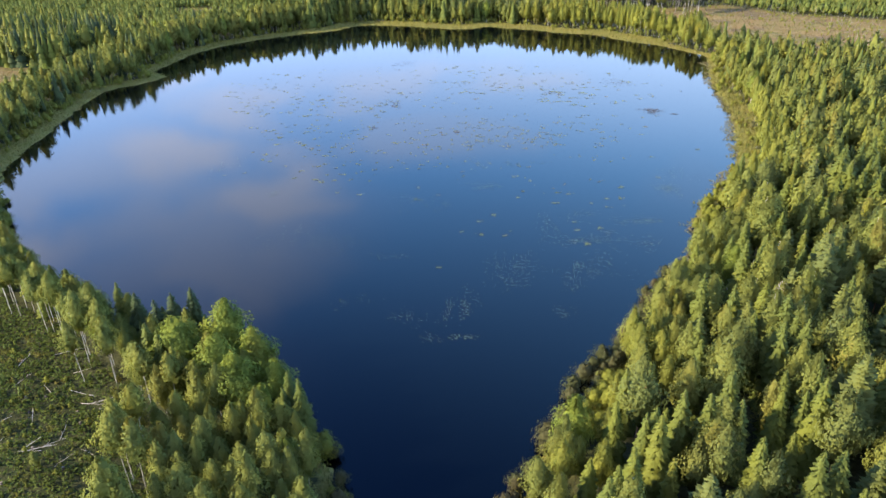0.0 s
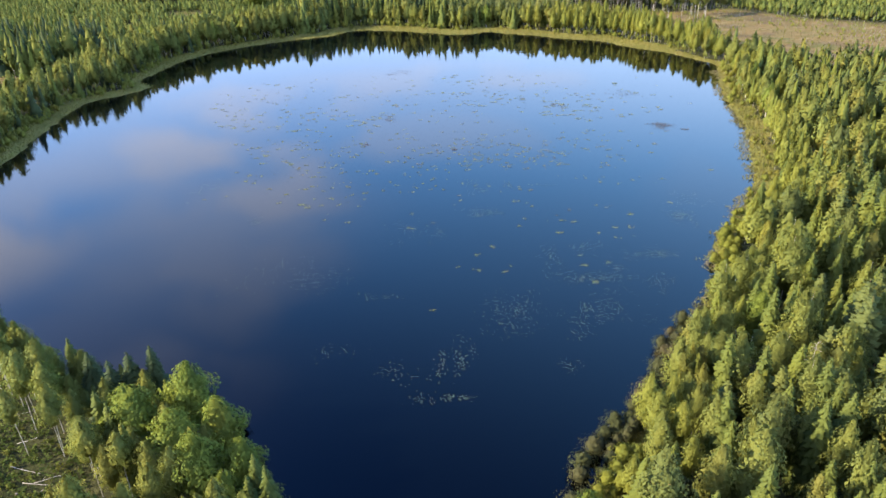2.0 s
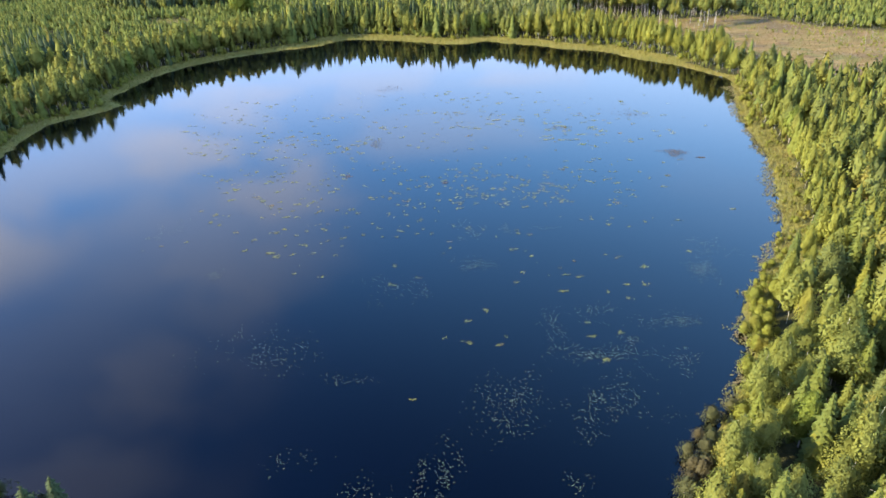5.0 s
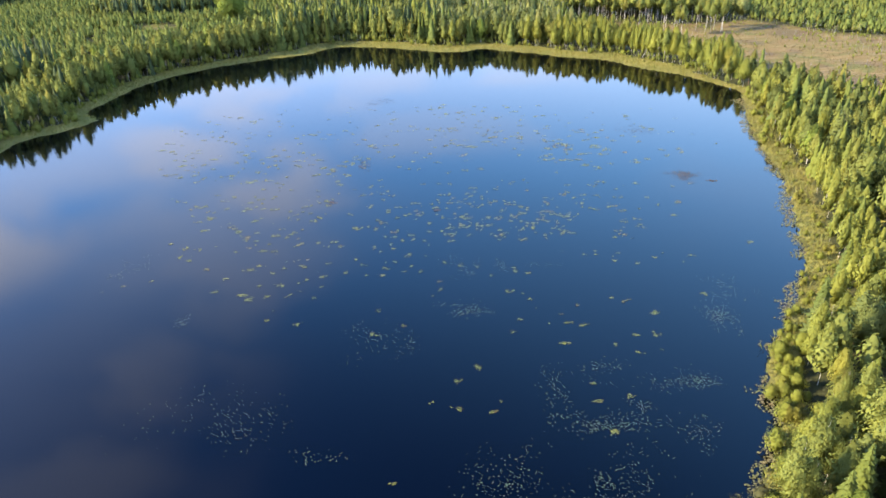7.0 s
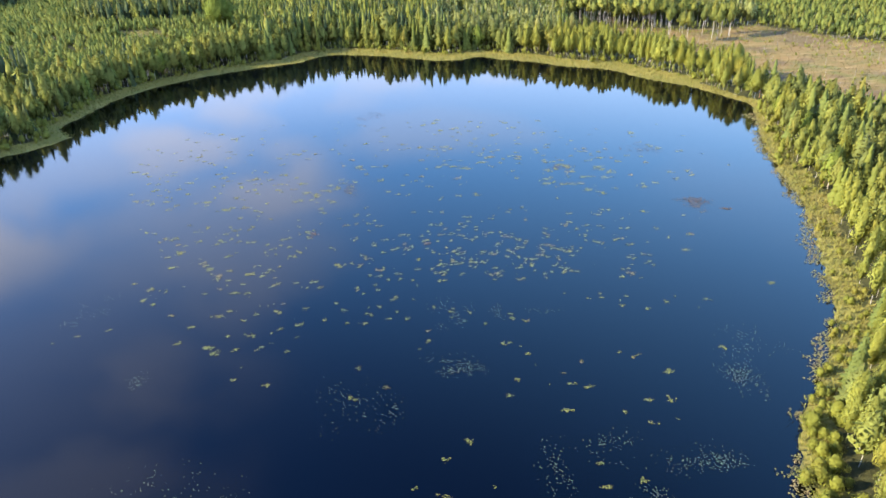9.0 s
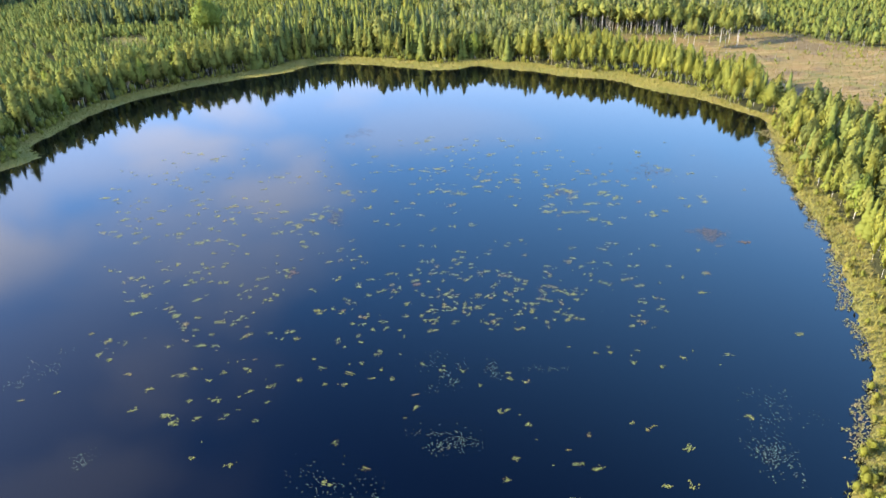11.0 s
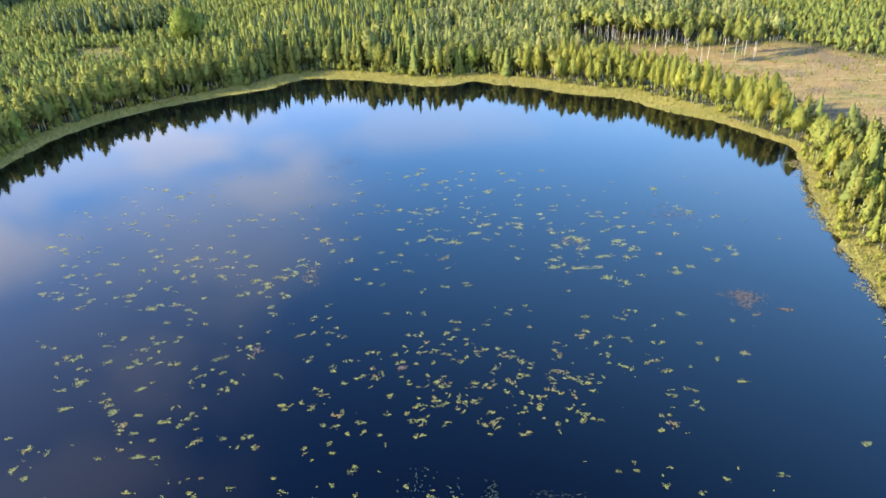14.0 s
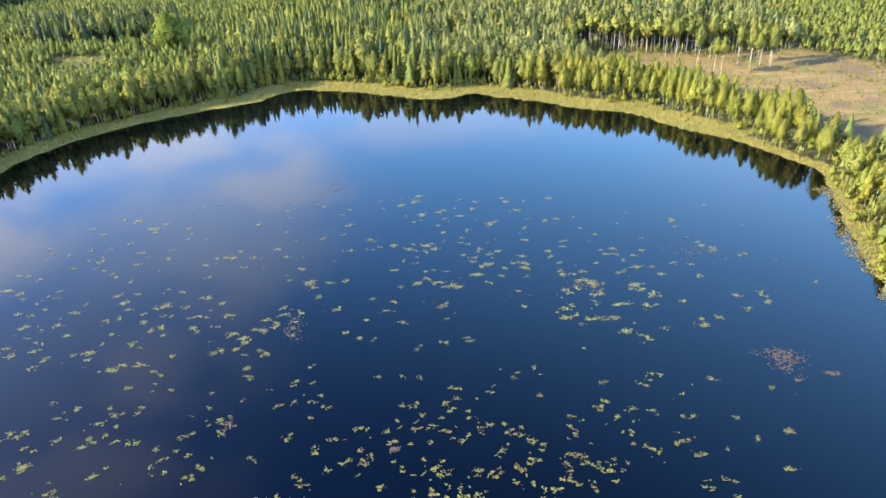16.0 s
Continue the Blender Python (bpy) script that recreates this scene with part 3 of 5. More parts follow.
def wood_of(name, kind, detail, xs, ys, sizes, label, rng, wide=1.0, rich=()):
    """Uncounted trees of one kind as one object; those numbered in rich with finer crowns."""
    zs = height(xs, ys) - 0.05
    turns = rng.uniform(0, 2 * np.pi, len(xs))
    thick = sizes * wide * rng.uniform(0.85, 1.2, len(xs))
    which = rng.integers(0, FORMS, len(xs))
    pieces, turned = ([], []), []
    for n in range(FORMS):
        pick = np.where(which == n)[0]
        if not len(pick):
            continue
        c, s = np.cos(turns[pick]), np.sin(turns[pick])
        trunk, crown, normals = form(kind, detail, n)
        coarse = pick[~np.isin(pick, rich)]
        c, s = np.cos(turns[coarse]), np.sin(turns[coarse])
        w = np.empty((len(coarse), len(normals), 3))
        w[..., 0] = normals[:, 0] * c[:, None] - normals[:, 1] * s[:, None]
        w[..., 1] = normals[:, 0] * s[:, None] + normals[:, 1] * c[:, None]
        w[..., 2] = normals[:, 2]
        turned.append(w.reshape(-1, 3))
        for bag, (v, f) in zip(pieces, (trunk, crown)):
            if bag is pieces[1] and len(rich):
                keep = ~np.isin(pick, rich)
                w_pick = pick[keep]
            else:
                w_pick = pick
            c, s = np.cos(turns[w_pick]), np.sin(turns[w_pick])
            if bag is pieces[0] and detail == 0:
                v, f = tube(np.array([[0, 0, 0], [0, 0, 14.0]]), np.array([0.09, 0.03]), 3)
            w = np.empty((len(w_pick), len(v), 3))
            w[..., 0] = (v[:, 0] * c[:, None] - v[:, 1] * s[:, None]) * thick[w_pick][:, None] + xs[w_pick][:, None]
            w[..., 1] = (v[:, 0] * s[:, None] + v[:, 1] * c[:, None]) * thick[w_pick][:, None] + ys[w_pick][:, None]
            w[..., 2] = v[:, 2] * sizes[w_pick][:, None] + zs[w_pick][:, None]
            ff = f[None] + (np.arange(len(w_pick)) * len(v))[:, None, None]
            bag.append((w.reshape(-1, 3), ff.reshape(-1, f.shape[1])))
    woody, leafy = KINDS[kind]
    ob = new(name, soften(mesh_of(name, *joined(pieces[1]), leafy), np.concatenate(turned)))
    tagged(ob, label, "forest", "", "stuff")
    for k in rich:
        fine = part("crown", form_meshes(kind, 2, int(which[k]))[1], ob)
        fine.matrix_basis = pose(float(xs[k]), float(ys[k]), float(zs[k]), 0, 0, math.degrees(turns[k])) @ Matrix.Diagonal((thick[k], thick[k], sizes[k], 1))
    if kind != "young" and not ("spruce" in kind and detail == 0):
        part("trunks", mesh_of(name + "_trunks", *joined(pieces[0]), woody), ob)
    return ob


# ---- ground and water ----
def graded(lo, hi, step, far_lo, far_hi):
    core = list(np.arange(lo, hi + 0.1, step))
    for end, sign in ((far_lo, -1), (far_hi, 1)):
        s, at = step, core[0] if sign < 0 else core[-1]
        more = []
        while (at - end) * sign < 0:
            s *= 1.22
            at += sign * s
            more.append(at)
        core = sorted(more) + core if sign < 0 else core + more
    return np.array(core)


def build_ground():
    gx, gy = graded(-240, 260, 3.0, -3200, 3200), graded(20, 600, 3.0, -3000, 4000)
    X, Y = (q.ravel() for q in np.meshgrid(gx, gy))
    d = shore(X, Y)
    Z = height(X, Y, d)
    nx, ny = len(gx), len(gy)
    i = (np.arange(ny - 1)[:, None] * nx + np.arange(nx - 1)[None]).ravel()
    me = smooth(mesh_of("ground", np.c_[X, Y, Z], np.stack([i, i + 1, i + nx + 1, i + nx], 1), ground_material()))
    soft = lambda v, w: np.clip(0.5 - v / w, 0, 1)  # noqa: E731
    cover = {
        "sedge": np.maximum(soft(d - fringe(X, Y) - 2.0, 4.0), 0.5 * soft(edge_distance(X, Y, GLADE) + 2 + 5 * waves(X, Y, 9.0, 2.0), 12.0)),
        "heath": np.maximum(soft(edge_distance(X, Y, CLEARING), 8.0), soft(edge_distance(X, Y, FIELD), 8.0)),
        "brush": soft(edge_distance(X, Y, FELLED), 5.0),
        "bed": soft(d + 0.6, 1.0),
    }
    for name, values in cover.items():
        me.attributes.new(name, "FLOAT", "POINT").data.foreach_set("value", values.astype(np.float32))
    tagged(new("ground", me), "peaty forest floor with a yellow sedge shore and dry heath clearings", "ground", "", "structure")
    w = np.array([(-185, 15, 0), (165, 15, 0), (165, 505, 0), (-185, 505, 0)], float)
    tagged(new("water", mesh_of("water", w, np.array([[0, 1, 2, 3]]), water_material())), "calm dark lake water that mirrors a blue evening sky", "lake", "", "structure")


build_ground()


# ---- woods ----
def scatter(rng, x0, x1, y0, y1, step):
    """Uneven rows of places."""
    gx, gy = np.meshgrid(np.arange(x0, x1, step), np.arange(y0, y1, step))
    gx = gx + (np.arange(gx.shape[0]) % 2)[:, None] * step / 2
    return (gx + rng.uniform(-0.42, 0.42, gx.shape) * step).ravel(), (gy + rng.uniform(-0.42, 0.42, gy.shape) * step).ravel()


# single trees: x, y, height, kind
LANDMARK_TREES = [(-58.9, 114.1, 12.8, "old_spruce"), (-54.3, 111.6, 12.6, "old_spruce"), (-51.6, 113.1, 13.2, "old_spruce"), (-48.1, 114.1, 13.8, "old_spruce"), (-40.0, 107.0, 15.0, "aspen"),
                  (-47.0, 102.5, 14.5, "aspen"), (-39.0, 97.0, 14.5, "aspen"), (-33.0, 101.0, 13.0, "aspen"), (-34.5, 92.0, 13.5, "aspen"), (-28.5, 93.5, 11.5, "aspen"), (-45.5, 95.5, 13.0, "spruce"),
                  (-49.5, 100.0, 13.2, "spruce"), (-53.0, 103.5, 12.5, "spruce"), (-189.0, 403.0, 15.5, "gold_birch"), (-136.0, 568.0, 24.0, "aspen"), (-131.0, 572.0, 22.0, "aspen")]


EDGE_BIRCHES = [(-93.3, 128.1), (-90.8, 127.1), (-90.9, 130.0), (-88.4, 128.3), (-81.1, 119.5), (-80.3, 120.3), (-78.4, 119.8), (-73.2, 114.8), (-67.8, 108.6), (-66.3, 103.0), (-65.2, 111.1), (-62.9, 108.0), (-50.3, 93.7), (-45.3, 92.8)]
RICH = {"birch": 110, "gold_birch": 110, "spruce": 120, "pine": 80}


def build_woods():
    rng = np.random.default_rng(7)
    x, y = scatter(rng, -520, 460, -80, 1000, 3.3)
    d = shore(x, y)
    # only the land that the flight overlooks, with a margin
    wedge = (np.abs(x - 5) < np.maximum(60 + 0.62 * (y + 20), 130)) & ((y > 20) | (np.abs(x) < 130)) & (y < 760 - 0.42 * x)
    keep = wedge & (d > fringe(x, y) + 1.0) & (edge_distance(x, y, CLEARING) > 1) & (edge_distance(x, y, GLADE) > 7 * waves(x, y, 9.0, 2.0) - 3) & (edge_distance(x, y, FIELD) > 1) & (edge_distance(x, y, FELLED) > 1)
    thin = np.where((x > 0) & (y < 385), np.where(d - fringe(x, y) < 9, 0.66, 0.5), np.where((y < 190) | ((x > 58) & (y < 470)), 0.9, np.where(d - fringe(x, y) < 26, 0.78, np.where((x > -95) & (x < 20), 0.86, 0.6))))
    for ax, ay, _, what in LANDMARK_TREES:
        keep &= np.hypot(x - ax, y - ay) > (2.4 if "spruce" in what else 3.2)
    for ax, ay in EDGE_BIRCHES:
        keep &= (np.hypot(x - ax, y - ay) > 2.2) & ((np.hypot(x - ax + 2, y - ay + 4) > 3.4) | (y > 140))
    keep &= rng.uniform(0, 1, len(x)) < thin
    x, y, d = x[keep], y[keep], d[keep]
    inland = d - fringe(x, y)
    w1, w2 = waves(x, y, 38, 5.0), waves(x, y, 21, 9.0)
    roll = rng.uniform(0, 1, len(x))
    kind = np.full(len(x), "birch", dtype=object)
    size = rng.normal(0.98, 0.12, len(x)).clip(0.6, 1.3)

    def stand(where, shares, height_share):
        edge = 0.0
        for name, share in shares:
            kind[where & (roll >= edge) & (roll < edge + share)] = name
            edge += share
        size[where] *= height_share

    right = (x > 0) & (y < 385)
    left_near = (x < 0) & (y < 185)
    left = (x < -90) & (y >= 185)
    far = ~(right | left_near | left)
    stand(right & (inland < 9), (("birch", 0.80), ("spruce", 0.10), ("aspen", 0.02), ("pine", 0.08)), 0.78)
    stand(right & (inland >= 9) & (w1 < 0.25), (("spruce", 0.46), ("pine", 0.20), ("birch", 0.34)), 0.98)
    stand(right & (inland >= 9) & (w1 >= 0.25), (("spruce", 0.40), ("pine", 0.30), ("birch", 0.30)), 0.95)
    stand(left_near, (("birch", 0.80), ("spruce", 0.16), ("aspen", 0.04)), 0.76)
    stand(left & (inland < 24), (("birch", 0.78), ("spruce", 0.14), ("old_spruce", 0.06), ("aspen", 0.02)), 1.02)
    stand(left & (inland >= 24), (("young", 0.84), ("birch", 0.12), ("spruce", 0.04)), 0.46)
    # tall stands seen in shade, darkened through their needle colour
    stand(left & (x < -285) & (y > 738 + 2.9 * (x + 327)) & (y > 640), (("old_spruce", 0.9), ("pine", 0.1)), 2.4)
    stand(left & (x < -192 - 8 * w2) & (y > 366) & (y < 436), (("old_spruce", 0.35), ("spruce", 0.40), ("birch", 0.25)), 2.6)
    tall = left & (np.hypot((x + 200) / 52, (y - 622) / 32) < 1)
    stand(tall, (("old_spruce", 0.6), ("pine", 0.2), ("birch", 0.2)), 2.3)
    dark = far & (x < 8 + 10 * w2) & (y < 665 + 20 * w1)
    stand(dark & (inland >= 8), (("spruce", 0.56), ("old_spruce", 0.22), ("birch", 0.16), ("pine", 0.06)), 1.22)
    stand(far & (inland < 8), (("birch", 0.76), ("spruce", 0.22), ("aspen", 0.02)), 0.92)
    pale = far & ~dark & (inland >= 8)
    # far birches look hazy through their paler leaf colour
    stand(pale & (w1 < 0.35), (("pale_birch", 0.70), ("pine", 0.20), ("spruce", 0.10)), 1.05)
    stand(pale & (w1 >= 0.35), (("spruce", 0.40), ("pale_birch", 0.40), ("pine", 0.20)), 0.98)
    belt = far & (x > 58) & (y < 470) & (inland < 40)
    stand(belt, (("birch", 0.85), ("bare_birch", 0.15)), 1.02)
    kind[belt & (kind == "aspen")] = "birch"
    shrubs = (x > 200) & (y > 390) & (y < 640) & (x + y * 0.3 > 355)
    stand(shrubs, (("young", 0.8), ("birch", 0.2)), 0.4)
    size[left & (inland < 24) & (y < 375)] *= 0.84
    size = size.clip(0.25, 1.6)
    size[(np.hypot(x + 53, y - 110) < 11)] *= 0.8

    words = {
        "birch": ("slender white-stemmed birch with yellowing leaves", "birch"),
        "aspen": ("broad aspen with a bright green crown", "aspen"),
        "spruce": ("pointed dark green spruce with drooping branches", "spruce"),
        "pine": ("grey-green pine with a reddish stem", "pine"),
        "young": ("young yellow-green tree of a replanted stand", "tree"),
    }
    words["old_spruce"] = ("old spruce with shade-dark needle colour", "old spruce")
    words["bare_birch"] = ("birch with a long bare white stem", "birch")
    words["pale_birch"] = ("pale grey-green birch", "pale birch")
    words["gold_birch"] = ("yellow-green birch with sunlight in its leaf colour", "yellowing birch")
    # right-bank and belt birches get the leaf colour brightened for sunlight
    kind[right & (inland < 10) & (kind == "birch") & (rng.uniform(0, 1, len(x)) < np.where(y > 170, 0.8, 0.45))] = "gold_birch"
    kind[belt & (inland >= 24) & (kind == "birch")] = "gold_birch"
    # bare white stems where the far wood opens on the clearing
    kind[far & (y > 500) & (x > 80) & (x < 190) & (edge_distance(x, y, CLEARING) < 16) & (kind != "young")] = "bare_birch"
    # bare-stemmed edge above the felled ground
    rim = edge_distance(x, y, FELLED)
    bare = (x < 0) & (y < 150) & (rim < 5.0) & (rng.uniform(0, 1, len(x)) < 0.92)
    kind[bare] = "bare_birch"
    size[bare] = (size[bare] * 1.22).clip(0.8, 1.1)
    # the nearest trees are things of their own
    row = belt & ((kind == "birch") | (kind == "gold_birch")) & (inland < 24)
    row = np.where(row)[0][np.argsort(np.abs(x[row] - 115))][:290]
    # the belt's sunlit look comes from its lighter leaf colour
    wood_of("birch_belt", "gold_birch", 1, x[row], y[row], size[row], "sun-bright yellow-green birch belt between the lake and the clearing", rng, 0.95, tuple(range(0, len(row) - 1, 2)))
    kind[row] = "planted"
    near = np.hypot(x - 5, y - 70) + np.where(x < 0, -25, 0) + np.where(y < 42, 250, 0)
    for name in ("birch", "gold_birch", "pale_birch", "bare_birch", "spruce", "old_spruce", "pine", "aspen", "young"):
        mine = np.where(kind == name)[0]
        order = mine[np.argsort(near[mine])]
        single = order[: {"birch": 165, "gold_birch": 85, "bare_birch": 40, "pale_birch": 0, "spruce": 220, "pine": 200, "aspen": 60, "young": 0, "old_spruce": 0}[name]]
        single = single[near[single] < 330 if name != "bare_birch" else near[single] < 120]
        for k in single:
            bank = " on the lake bank" if inland[k] < 10 else " in dense woodland"
            plant(name, float(x[k]), float(y[k]), float(size[k]), float(rng.uniform(0, 360)), int(rng.integers(0, FORMS)), words[name][0] + bank, words[name][1],
                  name + " trees of the near wood", 2 if near[k] < 150 else 1)
        rest = np.setdiff1d(mine, single)
        front = ((inland[rest] < 26) | (y[rest] < 300)) & (y[rest] > 30)
        for tag, pick, level in (("front", rest[front], 1), ("back", rest[~front], 0)):
            if len(pick):
                fine = ()
                if tag == "front" and name in RICH:
                    fine = tuple(np.argsort(near[pick])[: RICH[name]])
                wood_of((f"{words[name][1]}_wood" if tag == "front" else f"far_{words[name][1]}_wood").replace(" ", "_"), name, level, x[pick], y[pick], size[pick],
                        f"dense stand of {words[name][1]} trees behind the lake shore" if tag == "front" else f"distant forest of {words[name][1]} trees", rng, 1.35 if name == "young" else 1.15 if tag == "front" else 1.1 if "spruce" in name else 1.3, fine)
    # low growth at the wood's edges
    x, y = scatter(rng, -190, 240, 190, 545, 2.2)
    d = shore(x, y)
    inland = d - fringe(x, y)
    rim = edge_distance(x, y, CLEARING)
    edge = ((inland > -1.5) & (inland < 5) & ((y > 300) | (x < 0))) | ((rim > -3) & (rim < 3) & (x < 240) & (inland > 0))
    edge &= (rng.uniform(0, 1, len(x)) < 0.55) & (waves(x, y, 8.0, 2.5) > -0.5)
    x, y = x[edge], y[edge]
    wood_of("edge_saplings", "birch", 0, x, y, rng.uniform(0.14, 0.42, len(x)), "low birch saplings and scrub along the wood edge", rng)


build_woods()


LANDMARK_WORDS = {"spruce": ("green spruce rising among bright aspens on the bank", "spruce"), "gold_birch": ("tall birch turned bright yellow before dark spruces", "birch"), "old_spruce": ("dark spruce standing above the birches on the bank", "spruce"), "aspen": ("tall round-crowned aspen with bright green leaves", "aspen")}
for k, (tx, ty, high, name) in enumerate(LANDMARK_TREES):
    plant(name, tx, ty, high / 15, 70.0 * k, k, *LANDMARK_WORDS[name], f"{LANDMARK_WORDS[name][1]} landmarks", wide={"aspen": 1.28 if high < 20 else 1.45, "old_spruce": 1.3}.get(name, 1.1))


# ---- slender birches along the edge of the felled ground ----
for k, (tx, ty) in enumerate(EDGE_BIRCHES):
    plant("bare_birch", tx, ty, 0.86 + 0.16 * ((k * 5) % 7) / 7, 83.0 * k, k, "slender birch with a long white stem at the felled edge", "birch", "birches at the felled edge", 2, 0.92)


# ---- birches left standing at the clearing ----
CLEARING_BIRCHES = [(143, 492), (146, 498), (156, 510), (145, 475), (147, 472), (161, 488), (164, 481), (168, 490), (166, 478), (170, 484), (172, 478), (174, 481), (176, 487), (133, 510), (138, 509), (152, 500)]
for k, (tx, ty) in enumerate(CLEARING_BIRCHES):
    plant("bare_birch", tx, ty, 1.12 + 0.2 * ((k * 7) % 5) / 5, 47.0 * k, k, "tall bare-stemmed birch that survived at the dry clearing", "birch", "birches at the clearing", 2)


# ---- the bank: bushes, reeds, sedge ----
def build_bank():
    rng = np.random.default_rng(21)
    x, y = scatter(rng, -170, 175, 40, 500, 2.3)
    d = edge_distance(x, y, LAKE)
    f = fringe(x, y)
    roll = rng.uniform(0, 1, len(x))
    east = (x > 0) & (y < 362)
    willow = east & (d > 0.8) & (d < f + 4) & (d > 1.5) & (roll < np.where(y < 178, 0.75, 0.2))
    willow |= east & (y > 140) & (y < 205) & (d > -0.6) & (d < f) & (roll < 0.5)
    willow |= (y > 395) & (d > f - 2) & (d < f + 4) & (roll < 0.25)
    willow |= (x < 0) & (y < 190) & (d > -0.5) & (d < 3) & (roll < 0.4)
    willow |= (x < -100) & (y > 190) & (y < 395) & (d > f - 3) & (d < f + 4) & (roll < 0.4)
    alder = (x > 0) & (y < 142) & (d > np.where(y < 92, -0.6, -2.2)) & (d < 1.6) & (roll > 0.22) & (waves(x, y, 12.0) > -0.45)
    alder |= (x < 0) & (y < 125) & (d > -1.5) & (d < 1.5) & (roll > 0.6)
    for kind, mask, label in (("alder", alder, "brownish alder bush leaning over the dark water"), ("willow", willow & ~alder, "yellow-green willow bush on the sedge bank")):
        at = np.where(mask)[0]
        near = np.hypot(x[at] - 20, y[at] - 60)
        at = at[np.argsort(near)]
        for k in at[:260]:
            plant(kind, float(x[k]), float(y[k]), float(rng.uniform(0.5, 1.0) * (1.0 if y[k] < 178 else 0.55) if kind == "willow" else rng.uniform(0.6, 1.1)), float(rng.uniform(0, 360)), int(rng.integers(0, FORMS)), label, kind, kind + " bushes along the bank", 2 if y[k] < 240 else 1)
        rest = at[260:]
        if len(rest):
            wood_of(f"{kind}_thicket", kind, 1, x[rest], y[rest], rng.uniform(0.4, 0.95, len(rest)), f"scattered {kind} bushes along the sedge shore", rng)


def blades(rng, x, y, z, tall, wide, lean=0.35, per=3):
    """Tufts of narrow upright blades."""
    n = len(x)
    x, y, z, tall = (np.repeat(q, per) for q in (x, y, z, tall))
    n = len(x)
    a = rng.uniform(0, 2 * np.pi, n)
    root = np.c_[x + rng.normal(0, 0.18, n), y + rng.normal(0, 0.18, n), z - 0.05]
    side = np.c_[np.cos(a), np.sin(a), np.zeros(n)] * wide * rng.uniform(0.6, 1.3, (n, 1))
    bend = np.c_[rng.normal(0, lean, n), rng.normal(0, lean, n), np.ones(n)] * (tall * rng.uniform(0.6, 1.2, n))[:, None]
    tip = root + bend
    mid = root + bend * 0.55 + np.c_[np.zeros(n), np.zeros(n), 0.08 * tall]
    quad = np.stack([root, mid - side, tip, mid + side], 1)
    return quad.reshape(-1, 3), np.arange(4 * n).reshape(-1, 4)


def build_sedge():
    rng = np.random.default_rng(5)
    x, y = scatter(rng, -175, 170, 40, 515, 0.95)
    d = shore(x, y)
    on = (d > 0.1) & (d < fringe(x, y) + 1.5) & (rng.uniform(0, 1, len(x)) < 0.8)
    x, y, d = x[on], y[on], d[on]
    me = mesh_of("sedge", *blades(rng, x, y, height(x, y, d), rng.uniform(0.5, 1.0, len(x)) * np.where((x > 0) & (y < 330), 1.6, 1.0), 0.14), SEDGE)
    tagged(new("sedge", me), "yellow-green sedge belt along the lake shore", "sedge", "", "stuff")
    # mats of low bog plants that float out from the bank
    x, y = scatter(rng, 30, 140, 135, 350, 0.55)
    d = edge_distance(x, y, LAKE) + 1.6 * waves(x, y, 7.0, 4.0) + 0.9 * waves(x, y, 2.3, 1.0)
    on = (d < 1.2) & (d > -2.6) & (waves(x, y, 13.0, 6.0) > -0.35) & (rng.uniform(0, 1, len(x)) < np.clip((d + 3.4) / 3.4, 0.1, 0.85))
    x, y = np.repeat(x[on], 3), np.repeat(y[on], 3)
    at = np.c_[x + rng.normal(0, 0.22, len(x)), y + rng.normal(0, 0.22, len(x)), rng.uniform(0.05, 0.3, len(x))]
    me = mesh_of("bog_plants", *clumps(rng, at, np.tile([-0.3, -0.2, 1.0], (len(x), 1)), 0.42), BOG_LEAF)
    tagged(new("bog_plants", me), "loose mats of tan bog plants at the water's edge", "bog plants", "", "stuff")


build_bank()
build_sedge()


# ---- felled ground and clearings ----
# stems lying on the felled ground: x, y, length, turn
LOGS = [(-65, 85, 5.0, 8), (-64, 86, 4.5, 20), (-66, 84, 4.0, -12), (-67, 85.5, 3.5, 40), (-55.5, 87, 4.0, 70), (-56, 90, 3.5, 120), (-62, 96.5, 5.0, -15),
        (-60.5, 97.5, 4.0, 12), (-70.5, 93, 3.0, 110), (-63.5, 89, 3.0, 95), (-65, 99.5, 5.0, 170), (-73.5, 112.5, 6.0, 12), (-78, 104, 3.5, 60), (-72, 101, 3.0, 140),
        (-60, 82, 3.0, 35), (-69, 79, 3.5, 100), (-58, 92, 3.0, 150), (-75, 92, 3.0, 20), (-81, 110, 4.0, 75), (-68, 106, 3.5, 5), (-57, 84, 3.0, 160), (-73, 86, 3.5, 55)]


